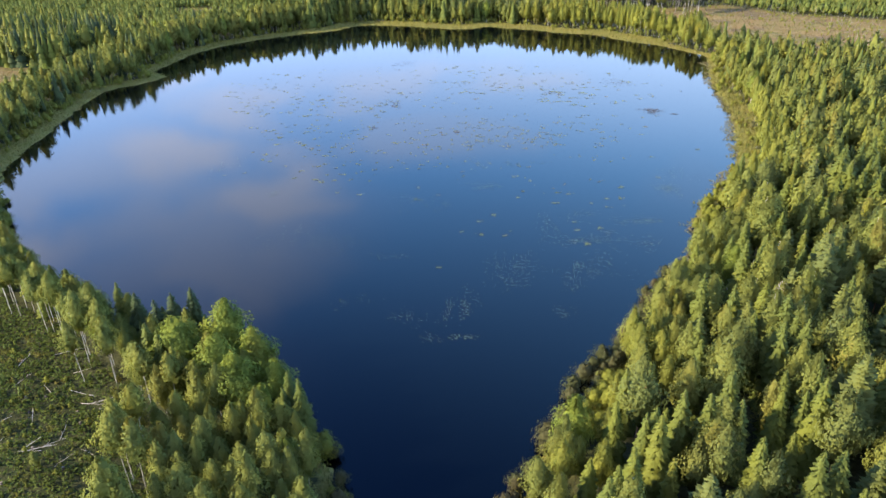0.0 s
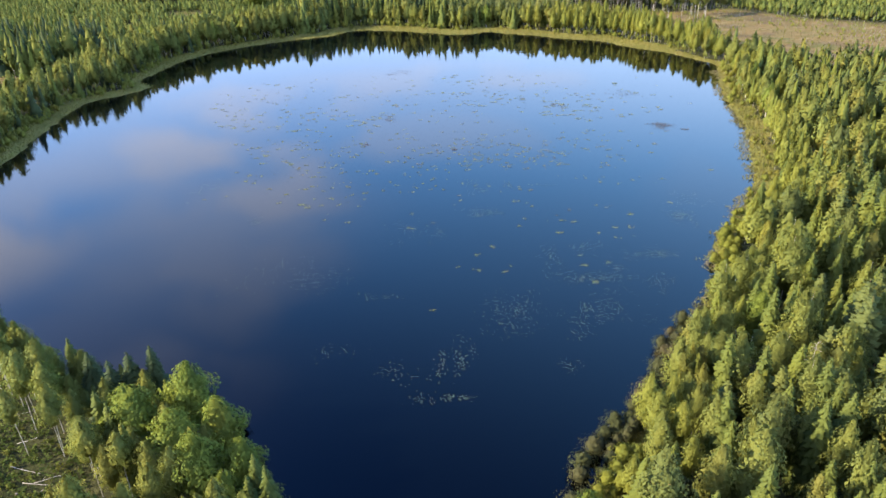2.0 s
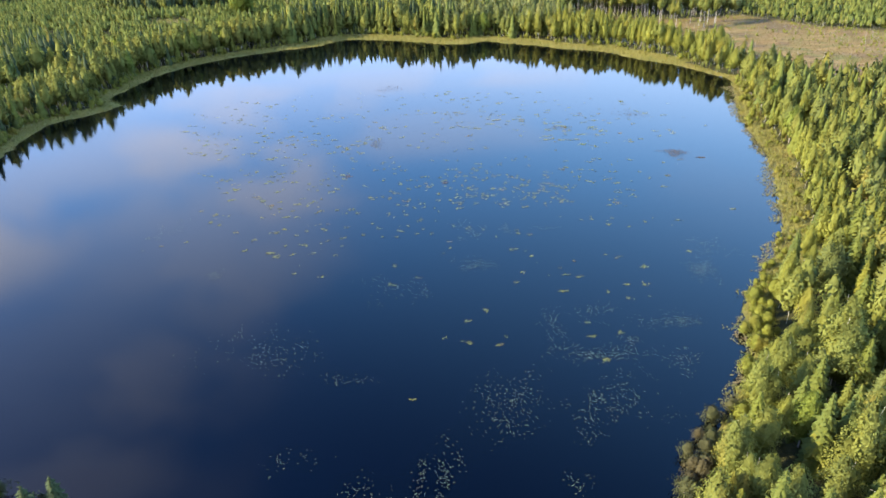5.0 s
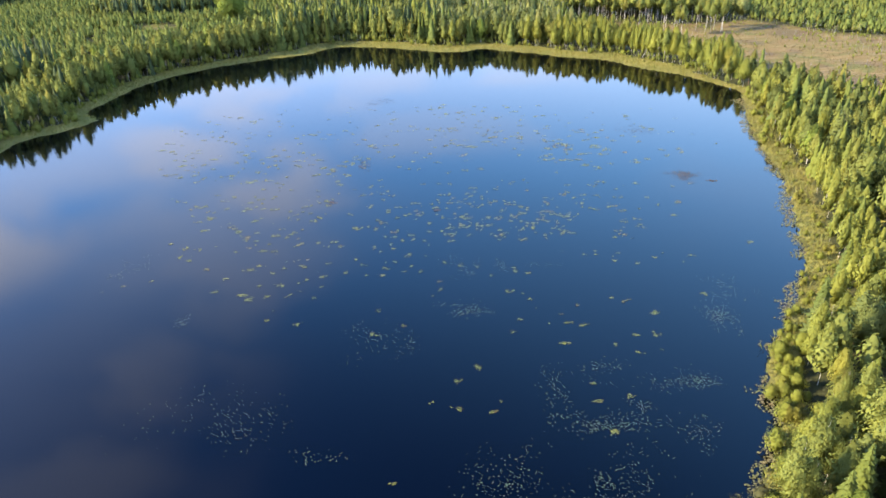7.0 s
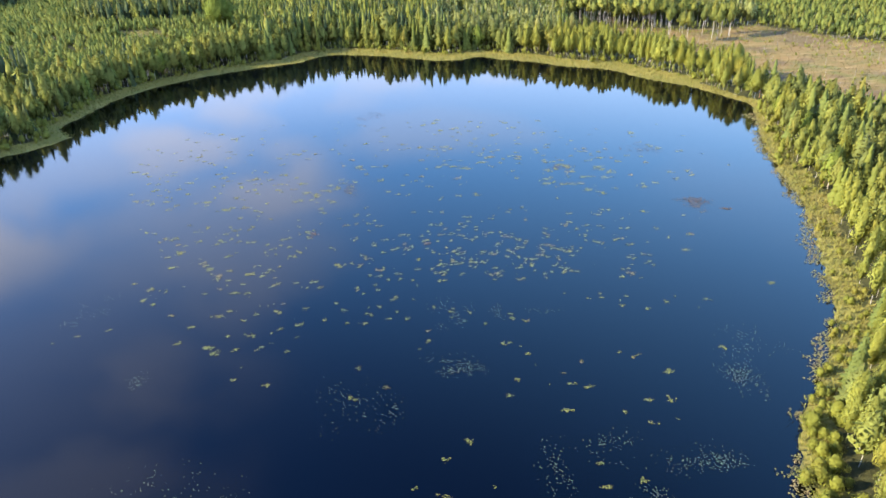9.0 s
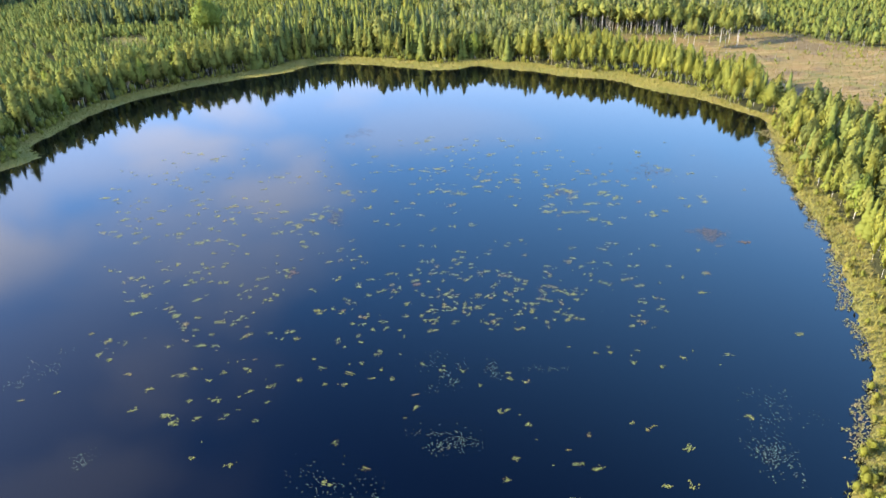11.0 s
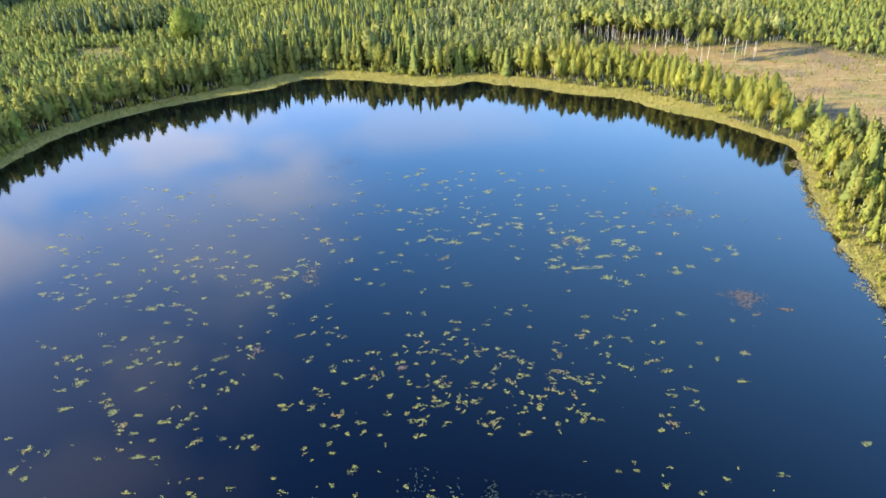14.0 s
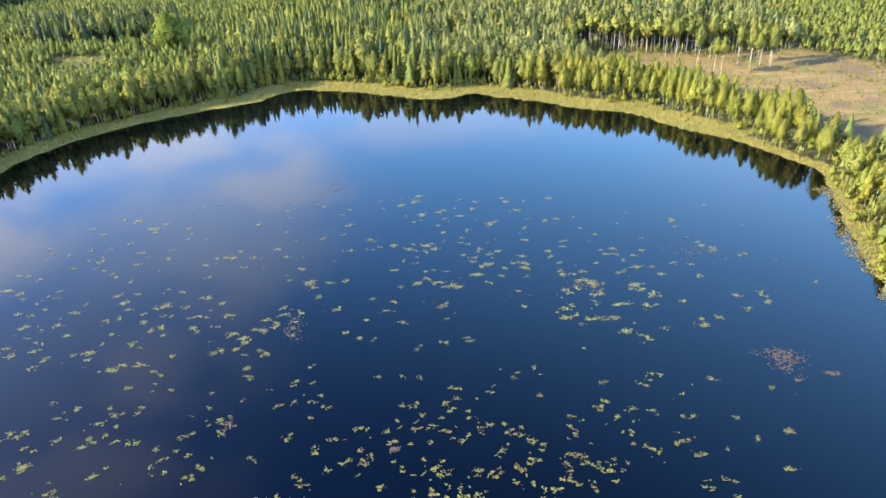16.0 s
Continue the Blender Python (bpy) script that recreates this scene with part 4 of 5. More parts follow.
def shrub_carpet(name, loop, step, low, high, mat, label, share, box, seed, reach=-0.8):
    """Knee-high growth as one uncounted object."""
    rng = np.random.default_rng(seed)
    x, y = scatter(rng, *box, step)
    on = (edge_distance(x, y, loop) < reach) & (rng.uniform(0, 1, len(x)) < share)
    for lx, ly, long, turn in LOGS:
        u, w = (x - lx) * math.cos(radians(turn)) + (y - ly) * math.sin(radians(turn)), -(x - lx) * math.sin(radians(turn)) + (y - ly) * math.cos(radians(turn))
        on &= (np.abs(u) > long * 0.55) | (np.abs(w + 0.3) > 0.8)
    on &= waves(x, y, 2.6, 5.0) > -0.62
    x, y = x[on], y[on]
    per = 8
    n = len(x) * per
    tall = np.repeat(rng.uniform(low, high, len(x)) * (1 + 0.5 * waves(x, y, 6.0, 8.0)), per)
    ball = rng.normal(0, 1, (n, 3)) * [0.42, 0.42, 0.25]
    at = np.c_[np.repeat(x, per), np.repeat(y, per), np.repeat(height(x, y), per) + tall * 0.55] + ball * tall[:, None]
    at[:, 2] = np.maximum(at[:, 2], np.repeat(height(x, y), per) + 0.08)
    out = ball + [0, 0, 0.5]
    me = mesh_of(name, *clumps(rng, at, out, 0.42 * np.mean([low, high]) + 0.13), mat)
    tagged(new(name, me), label, "undergrowth", "", "stuff")


def fallen_stem(x, y, long, thick, turn, lift, label, mat, seed):
    """A felled stem with broken branch stubs."""
    rng = np.random.default_rng(seed)
    zs = np.linspace(0, 1, 5)
    spine = np.c_[(zs - 0.5) * long, rng.normal(0, 0.03, 5) * long * 0.4, thick + lift * zs]
    pieces = [tube(spine, thick * (1.05 - 0.6 * zs), 6)]
    thing = new("fallen_log")
    thing.matrix_world = pose(x, y, float(height([x], [y])[0]), 0, 0, turn)
    part("stem", smooth(mesh_of("log_stem", *joined(pieces), mat)), thing)
    for k in range(3):
        u = rng.uniform(0.25, 0.95)
        root = np.array([np.interp(u, zs, spine[:, j]) for j in range(3)])
        tip = root + [rng.uniform(0.1, 0.5), rng.uniform(-0.7, 0.7), rng.uniform(0.2, 0.7)]
        part("branch_stub", mesh_of("log_stub", *tube(np.array([root, (root + tip) / 2 + 0.03, tip]), np.array([0.35, 0.25, 0.1]) * thick, 4), mat), thing)
    return tagged(thing, label, "log", "felled stems on the cut-over ground")


def stump(x, y, r, seed):
    rng = np.random.default_rng(seed)
    ang = np.linspace(0, 2 * np.pi, 10, endpoint=False)
    flare = 1 + 0.25 * rng.uniform(0, 1, 10)
    rings = [np.c_[np.cos(ang) * r * s * (flare if s > 1.2 else 1), np.sin(ang) * r * s * (flare if s > 1.2 else 1), np.full(10, z)] for s, z in ((1.6, -0.05), (1.1, 0.12), (1.0, 0.4), (0.96, 0.42))]
    v = np.concatenate(rings)
    i, j = np.arange(3)[:, None] * 10, np.arange(10)[None]
    f = np.stack([i + j, i + (j + 1) % 10, i + 10 + (j + 1) % 10, i + 10 + j], -1).reshape(-1, 4)
    thing = new("tree_stump")
    thing.matrix_world = pose(x, y, float(height([x], [y])[0]))
    part("bark", mesh_of("stump_bark", v, f, SPRUCE_BARK), thing)
    part("cut_face", mesh_of("stump_face", np.r_[rings[-1] + [0, 0, 0.004], [[0, 0, 0.425]]], np.array([[k, (k + 1) % 10, 10] for k in range(10)]), CUT_WOOD), thing, "weathered sawn top")
    return tagged(thing, "low sawn stump on the felled ground", "stump", "stumps on the cut-over ground")


def build_openings():
    rng = np.random.default_rng(31)
    shrub_carpet("brushwood", FELLED, 0.9, 0.6, 1.2, BRUSH_LEAF, "low green brush and saplings over felled ground", 0.9, (-150, -40, 30, 150), 3, 4.0)
    shrub_carpet("heath_growth", CLEARING, 1.6, 0.25, 0.6, HEATH, "dry tan grass and heath tussocks in a clearing", 0.6, (90, 300, 315, 540), 4)
    shrub_carpet("glade_growth", GLADE, 2.0, 0.4, 0.8, SEDGE, "yellow grass in a small forest glade", 0.6, (-210, -150, 515, 580), 6)
    shrub_carpet("field_growth", FIELD, 1.8, 0.3, 0.6, HEATH, "dry tan grass on a narrow field", 0.6, (-330, -180, 295, 395), 8)
    x, y = scatter(rng, 90, 330, 318, 545, 3.0)
    rim = edge_distance(x, y, CLEARING)
    on = (rim < -1) & (rng.uniform(0, 1, len(x)) < 0.10 + 0.5 * np.clip((waves(x, y, 26.0, 7.0) - 0.1) * 2, 0, 1) * np.where(y > 440, 1, 0.4) + 0.4 * (x > 215) + 0.25 * (rim > -8))
    x, y = x[on], y[on]
    gx, gy = scatter(rng, -210, -150, 515, 580, 3.2)
    on = (edge_distance(gx, gy, GLADE) < 4) & (rng.uniform(0, 1, len(gx)) < 0.3)
    bx, by = scatter(rng, -130, -50, 55, 145, 3.4)
    low = (edge_distance(bx, by, FELLED) < -2) & (rng.uniform(0, 1, len(bx)) < 0.28)
    wood_of("brush_bushes", "willow", 1, bx[low], by[low], rng.uniform(0.12, 0.38, low.sum()), "low yellow-green bushes dotted over the felled ground", rng)
    wood_of("glade_scrub", "young", 0, gx[on], gy[on], rng.uniform(0.1, 0.3, on.sum()), "bushes and saplings growing over a small glade", rng, 1.5)
    wood_of("clearing_scrub", "willow", 0, x, y, rng.uniform(0.12, 0.5, len(x)), "low green scrub spreading over the dry clearing", rng)
    for k, (x, y, long, turn) in enumerate(LOGS):
        fallen_stem(x, y, long, rng.uniform(0.035, 0.065), turn, rng.uniform(0.4, 1.0), "grey weathered stem lying across the brush", PALE_WOOD, 100 + k)
    for k in range(26):
        x, y = rng.uniform(-95, -52), rng.uniform(70, 122)
        if edge_distance([x], [y], FELLED)[0] < -1.5:
            stump(x, y, rng.uniform(0.14, 0.24), 200 + k)
    small = plant("birch", -62.8, 80.0, 0.28, 30, 2, "small birch sapling turning bright yellow in the brush", "birch", "", 2)
    for k in range(14):
        x, y = rng.uniform(-90, -55), rng.uniform(72, 116)
        if edge_distance([x], [y], FELLED)[0] < -2:
            plant("young", x, y, float(rng.uniform(0.10, 0.2)), 40.0 * k, 2 * k + 1, "knee-high spruce sapling growing in the brush", "sapling", "saplings on the felled ground", 1)


build_openings()


# ---- single marks in the near wood ----
def dead_tree(x, y, high):
    rng = np.random.default_rng(77)
    thing = new("dead_pine")
    thing.matrix_world = pose(x, y, float(height([x], [y])[0]))
    zs = np.linspace(0, 1, 6)
    spine = np.c_[zs * 0.5, -zs * 0.3, zs * high]
    part("trunk", smooth(mesh_of("dead_trunk", *tube(spine, 0.16 * (1.05 - zs), 6), GREY_WOOD)), thing)
    for k in range(26):
        u = rng.uniform(0.55, 0.99)
        root = np.array([np.interp(u, zs, spine[:, j]) for j in range(3)])
        a, r = k * 2.4, rng.uniform(0.7, 2.2) * (1.25 - u) * 2
        tip = root + [np.cos(a) * r, np.sin(a) * r, rng.uniform(-0.2, 0.7)]
        part("branch", mesh_of("dead_branch", *tube(np.array([root, (root + tip) / 2 + [0, 0, 0.12], tip]), np.array([0.028, 0.018, 0.008]), 3), GREY_WOOD), thing)
    return tagged(thing, "bare grey dead pine among green spruces", "dead tree")


dead_tree(60.4, 108.6, 14.0)
leaning = plant("bare_birch", 65.0, 108.5, 1.12, 200, 3, "leaning half-bare birch with a long white stem", "birch", "")
leaning.matrix_world = leaning.matrix_world @ pose(0, 0, 0, 5, -8, 0)


# ---- water plants ----
LILIES_A = [
    (-1, 144), (36, 154), (16, 160), (10, 161), (35, 162), (5, 163), (41, 163), (35, 167), (10, 169), (14, 173), (46, 176), (42, 179), (32, 180), (47,
    182), (51, 182), (-7, 185), (22, 185), (37, 186), (34, 187), (-1, 188), (24, 189), (-24, 190), (53, 190), (-31, 192), (-7, 194), (37, 194), (48,
    195), (27, 197), (45, 197), (66, 197), (-37, 201), (-22, 201), (23, 201), (-33, 202), (-39, 203), (-28, 203), (7, 203), (-46, 205), (-21, 206),
    (-36, 207), (-31, 207), (7, 207), (19, 208), (-69, 209), (-25, 209), (28, 209)]
LILIES_B = [
    (-21, 210), (-7, 210), (-63, 211), (-45, 211), (-11, 211), (-2, 211), (2, 211), (25, 211), (-16, 212), (55, 212), (-34, 213), (16, 213), (-6,
    214), (12, 214), (50, 214), (-40, 215), (0, 215), (60, 215), (69, 215), (-51, 216), (-32, 216), (-27, 216), (-12, 216), (8, 216), (-38, 217),
    (-21, 217), (-4, 217), (43, 217), (52, 217), (46, 218), (-14, 219), (-26, 220), (-1, 220), (-57, 221), (86, 221), (-60, 223), (-5, 224), (-46,
    225), (-39, 225), (-36, 225), (-10, 225), (4, 225), (-22, 226), (-19, 226), (53, 226), (-56, 227)]
LILIES_C = [
    (-43, 227), (-6, 227), (10, 227), (29, 227), (35, 227), (55.8, 227.8), (-60, 228), (-30, 228), (-3, 228), (3, 228), (24, 228), (55, 228.1), (-38,
    229), (-25, 229), (-21, 229), (0, 229), (35, 229.2), (42.3, 229.3), (54.1, 229.5), (55.2, 229.5), (22.2, 229.8), (39.7, 229.8), (11, 230.3),
    (24.1, 230.5), (40.1, 230.5), (14.7, 230.7), (23.2, 230.8), (-65, 231), (-42, 231), (-31, 231), (-5.1, 231.2), (8.5, 231.3), (-0.7, 231.5), (-7.9,
    231.6), (10.1, 231.6), (39.9, 231.7), (61.6, 231.8), (11.5, 232), (-45, 232), (23.3, 232.4), (18.4, 232.4), (60.9, 232.5), (-34.1, 232.8), (32.1,
    232.8), (22.6, 232.9), (-6, 233.2)]
LILIES_D = [
    (32.5, 233.2), (37.6, 233.2), (-45.1, 233.4), (17.3, 233.4), (7.7, 233.5), (-37.5, 233.8), (-4.7, 234), (29.3, 234.1), (57.6, 234.5), (9.9,
    234.6), (32.4, 234.8), (18.8, 234.9), (30.9, 235), (-33.5, 235.1), (-4.6, 235.2), (10.3, 235.2), (57.1, 235.2), (13.4, 235.5), (15.3, 235.5),
    (39.5, 235.7), (21.3, 235.8), (33.8, 235.8), (-43, 235.9), (18.1, 236), (-32.9, 236.1), (-10.5, 236.1), (61.6, 236.2), (32, 236.3), (39.2, 236.3),
    (-14.3, 236.4), (15.3, 236.4), (20.5, 236.4), (-48.4, 236.5), (-15.6, 236.7), (60.8, 236.7), (-30.6, 236.9), (12.9, 236.9), (-9.9, 237), (-12.8,
    237.2), (-48.4, 237.3), (16.1, 237.4), (36.7, 237.5), (43.1, 237.5), (-16, 237.6), (-36.8, 237.7), (4.2, 237.8)]
LILIES_E = [
    (9.8, 237.8), (12.7, 237.8), (17.7, 237.8), (26.9, 237.9), (29.6, 237.9), (36.1, 237.9), (72.1, 238.4), (-58.5, 238.5), (35, 238.5), (71.7,
    238.6), (4.4, 238.7), (-57.9, 238.8), (43.1, 239), (-50, 239.1), (42.2, 239.4), (23.2, 239.9), (-8.4, 240), (-51.4, 240.1), (21.1, 240.1), (24,
    240.1), (41.4, 240.2), (44.4, 240.3), (-9, 240.5), (36.1, 240.6), (-50.6, 240.8), (35.7, 241), (40.8, 241), (-10.1, 241.1), (20.4, 241.1), (11.4,
    241.2), (13.7, 241.2), (45.8, 241.2), (8, 241.3), (10, 241.3), (15.4, 241.4), (0.5, 241.5), (27.8, 241.5), (43.7, 241.6), (-28.4, 242), (38.5,
    242.1), (58.5, 242.2), (-29, 242.3), (29.9, 242.5), (13.4, 242.6), (59, 242.9), (39, 243)]
LILIES_F = [
    (31.5, 243.2), (-33.4, 243.4), (1.2, 243.4), (-45.7, 243.5), (-5.2, 243.5), (11.4, 243.5), (51.4, 243.7), (-45.1, 243.9), (37.7, 244), (6.4,
    244.1), (14.5, 244.1), (63.2, 244.2), (-61.5, 244.3), (-1.9, 244.3), (50.9, 244.4), (36.1, 244.8), (-26.8, 245.1), (1, 245.1), (24.7, 245.1),
    (32.1, 245.2), (50.1, 245.2), (56.9, 245.5), (-43.8, 245.6), (69.6, 245.6), (55.4, 245.7), (2.7, 246.1), (48.1, 246.1), (-58.9, 246.2), (-34.5,
    246.3), (-18.1, 246.4), (32.5, 246.5), (-18.9, 246.6), (31, 246.6), (-33.9, 246.7), (-58.8, 247.1), (75.8, 247.1), (0.4, 247.2), (-30.3, 247.3),
    (30.4, 247.6), (9.3, 247.8), (48.3, 247.9), (12.7, 248.2), (-32.9, 248.5), (17.1, 248.5), (46.9, 248.7), (5.7, 248.8)]
LILIES_G = [
    (17.9, 248.9), (6.5, 249.2), (48.6, 249.2), (27.7, 249.3), (38.5, 249.4), (22.1, 249.5), (-36.4, 249.6), (28.7, 249.6), (-4.9, 249.8), (38,
    249.9), (26.9, 250.2), (19.9, 250.3), (-58.9, 250.5), (29.6, 250.5), (15.6, 250.6), (-50.6, 250.8), (4.5, 251), (-50, 251.1), (68, 251.1), (-12.7,
    251.2), (-60.9, 251.3), (24.2, 251.4), (-42.1, 251.5), (9.8, 251.6), (11.2, 251.7), (23.3, 251.8), (21.8, 251.8), (-44.7, 252), (-48.8, 252.1),
    (-0.4, 252.1), (60.3, 252.1), (13.3, 252.2), (-32.5, 252.3), (7.1, 252.4), (26.4, 252.4), (58.5, 252.4), (12.1, 252.5), (-25.6, 252.8), (54.3,
    252.8), (-26.4, 252.9), (-55.8, 253), (-49.9, 253.1), (-66.4, 253.2), (0.1, 253.2), (38.6, 253.2), (46.4, 253.2)]
LILIES_H = [
    (53.4, 253.5), (6.5, 253.6), (-47.2, 253.7), (-30.8, 253.9), (-63.8, 254.5), (14.7, 254.6), (19.3, 254.7), (44.6, 254.8), (-28.7, 255.1), (50.4,
    255.2), (-65.6, 255.4), (-62.7, 255.5), (19.6, 255.5), (43.4, 255.5), (11.4, 255.7), (-46, 256.1), (-27.2, 256.1), (-26.2, 256.2), (-9.5, 256.4),
    (46, 256.5), (16.3, 257), (-49.8, 257.1), (45.4, 257.1), (-25, 257.8), (7.2, 257.8), (-7.5, 258.3), (9.7, 258.3), (15.8, 258.3), (77.7, 258.7),
    (-58.5, 259), (-70, 259), (10.3, 259), (-47.7, 259.2), (17.5, 259.2), (-43.4, 259.5), (-46.2, 259.6), (-72.4, 259.8), (33.8, 259.8), (-29.7, 260),
    (-16.4, 260), (83.5, 260.4), (24.1, 260.7), (-9.8, 260.9), (-55.7, 261.1), (-43, 261.1), (-13.8, 261.2)]
LILIES_I = [
    (-49.3, 261.3), (53.9, 261.3), (-55.8, 261.8), (18.8, 261.8), (67.7, 261.8), (47, 261.9), (55.5, 261.9), (-24, 262.1), (-8.6, 262.2), (67.3,
    262.5), (16.9, 262.8), (17.7, 262.9), (-61.5, 263.7), (58, 263.9), (56.4, 264.4), (-30.5, 264.5), (-14.4, 264.8), (29.4, 265.4), (-10.6, 265.7),
    (30.6, 265.9), (-38.9, 266), (-14.1, 266.5), (10.8, 266.6), (2.2, 266.8), (-48.1, 267.2), (-43.1, 268.2), (-23.8, 268.3), (33.5, 268.6), (-24.4,
    269.3), (-42.8, 270.9), (-11.6, 271.3), (-25.2, 271.9), (-44.7, 272.2), (-53.7, 273.4), (45, 274.1), (-48.4, 274.7), (-52.2, 274.9), (-71.9, 275),
    (59.3, 275.8), (10.4, 276.3), (-22.3, 276.5), (58.6, 276.9), (-42.4, 277.3), (-60.6, 277.4), (21.3, 277.6), (-70.1, 277.7)]
LILIES_J = [
    (-33.8, 277.8), (-23.8, 277.9), (15.6, 278.1), (-32.2, 278.5), (-70, 278.8), (54.7, 278.8), (-29, 278.9), (55.4, 279), (20.8, 279.2), (0.5,
    279.7), (-78.4, 279.8), (-61.2, 279.8), (72.5, 279.9), (-2.7, 280.8), (-27.7, 281.2), (-73.8, 281.4), (-83.5, 282.2), (72.6, 282.2), (46.2,
    282.4), (-53, 282.5), (76.6, 282.6), (-28.4, 282.8), (-80.9, 282.9), (-59.7, 283), (-17.8, 283.1), (-5.9, 283.1), (51.8, 283.6), (48.3, 284.2),
    (53.8, 284.2), (-31.4, 284.4), (50.3, 284.5), (42.5, 284.9), (43.6, 285.2), (-24.7, 285.3), (84, 285.3), (-26.7, 285.9), (45.7, 286), (6.7,
    286.1), (-78.2, 286.5), (-22.2, 286.7), (-69.2, 286.9), (-50.6, 287.4), (-41, 287.5), (-1.6, 287.7), (-35.8, 287.8), (89.7, 287.8)]
LILIES_K = [
    (-87.6, 288.2), (-22.2, 288.2), (-18, 288.3), (-48.5, 288.4), (62.4, 288.6), (43.8, 288.7), (64.5, 288.7), (55.3, 289.2), (-24.8, 289.6), (57,
    289.6), (71.1, 289.6), (70.7, 289.7), (45.4, 290), (34.7, 290.4), (-81.5, 290.5), (89.6, 290.6), (-53.4, 290.9), (-73.5, 291.1), (83.7, 291.1),
    (-21.1, 291.3), (2.7, 291.3), (-80.6, 291.4), (15.3, 291.8), (-42.3, 292), (-17.2, 292), (-40, 292.1), (-34.1, 292.1), (-62.6, 292.2), (89.8,
    292.2), (64.9, 292.5), (16.4, 292.7), (-59.8, 292.9), (-8.5, 293), (65.4, 293.5), (51.6, 293.9), (-54.6, 294.3), (53.4, 294.3), (-21.7, 294.4),
    (4.2, 294.8), (46.1, 295.2), (63.2, 295.6), (60.9, 295.8), (53.4, 295.9), (-82, 296), (-71.1, 296.1), (-52.2, 296.4)]
LILIES_L = [
    (-72.3, 296.5), (-0.8, 296.5), (-45.2, 296.6), (45.2, 296.6), (-59, 296.7), (-85.4, 296.8), (33.9, 297), (48.1, 297.2), (-50.5, 297.6), (52.1,
    297.6), (62.1, 297.6), (-36.9, 297.7), (-14, 298.5), (52, 299.3), (-61.3, 299.8), (20, 300.2), (48.6, 300.2), (78.3, 300.3), (-41.1, 300.5),
    (16.4, 300.5), (18, 300.9), (50.2, 300.9), (5.8, 301.4), (19, 301.4), (27.7, 301.5), (69.6, 302), (9.8, 302.7), (14.1, 302.7), (15.5, 302.8),
    (-15.6, 303), (-64.1, 303.3), (-79.3, 303.5), (37, 303.5), (59.3, 303.5), (-48.3, 303.6), (-87.9, 303.7), (-59.3, 303.7), (46, 303.8), (48.6,
    303.9), (60.9, 304.2), (30.7, 304.6), (12.2, 304.8), (51, 304.9), (-12, 305), (-52.3, 305.3), (-17.1, 305.4)]
LILIES_M = [
    (-8.1, 305.5), (23.5, 305.6), (68.5, 305.6), (25, 305.7), (45.3, 305.7), (78.3, 305.9), (64.5, 306), (-89.9, 306.1), (-22.4, 307), (74.1, 307.2),
    (36.9, 307.9), (-93.9, 308.1), (11.9, 308.4), (31.8, 308.4), (55.1, 308.7), (62.2, 309.6), (3.8, 309.7), (37.8, 309.7), (-63.5, 309.8), (26,
    309.8), (46, 309.8), (92.6, 309.8), (-43.8, 310.4), (27.8, 310.6), (34.2, 310.6), (36.5, 310.7), (65.3, 311.8), (79.7, 312), (-20.2, 312.5),
    (23.9, 312.5), (-68.1, 312.6), (86, 312.7), (60.8, 312.9), (58.6, 313.1), (44.3, 313.2), (86.7, 314), (36.9, 314.2), (-70, 314.3), (24.8, 314.3),
    (68.2, 314.4), (6.2, 314.5), (-35.9, 314.9), (-92.2, 315.1), (84.2, 315.5), (-94.7, 315.6), (61, 315.8)]
LILIES_N = [
    (28.7, 315.9), (-72.8, 316.1), (44, 316.1), (21.8, 316.2), (-46.3, 316.8), (30.8, 317.4), (-75.7, 317.6), (83.7, 317.6), (-81.7, 318.2), (48.2,
    318.3), (11.9, 318.8), (-65, 318.9), (26.3, 319.1), (-25.3, 319.4), (8.8, 319.8), (-34.2, 319.9), (-39.9, 320.1), (-44.1, 320.2), (14.2, 320.3),
    (-41.9, 320.6), (7.2, 320.9), (-57.6, 321.1), (-75.9, 321.2), (-2.9, 321.3), (49, 321.3), (-8.4, 321.4), (-79.3, 321.8), (12.2, 322.5), (3.2,
    323), (38.7, 323), (21.4, 323), (8.3, 323.2), (-38.7, 323.7), (-28.5, 324), (57.9, 324.3), (-66.2, 325.6), (21.8, 325.8), (-86.4, 326.2), (-3.3,
    326.8), (-81.3, 328.1), (-24.4, 328.2), (-16.8, 329.2), (16.8, 329.5), (39.6, 330.2), (-94, 330.3), (24.1, 330.6)]
LILIES_O = [
    (81.2, 330.8), (-11.4, 330.9), (30.1, 333.4), (15.2, 334.1), (45.8, 334.1), (-27.9, 334.4), (31, 334.8), (49.3, 334.9), (-10.2, 336.8), (8.6,
    337.1), (-81.8, 337.9), (-66.7, 337.9), (17.5, 338.6), (-57.5, 339.3), (21.6, 339.7), (-68, 340.3), (-86.7, 341.4), (10.7, 341.7), (38.8, 342),
    (15.5, 342.8), (-65.5, 343.2), (17.1, 343.9), (-13.1, 344.2), (25.7, 344.2), (-74.7, 346.2), (-11.4, 347.4), (-79.5, 347.5), (36.1, 348.2),
    (-81.9, 349), (4.3, 349.1), (26.9, 349.2), (49.3, 349.3), (8.3, 351.2), (22.6, 351.4), (10, 355), (9.2, 355.1)]
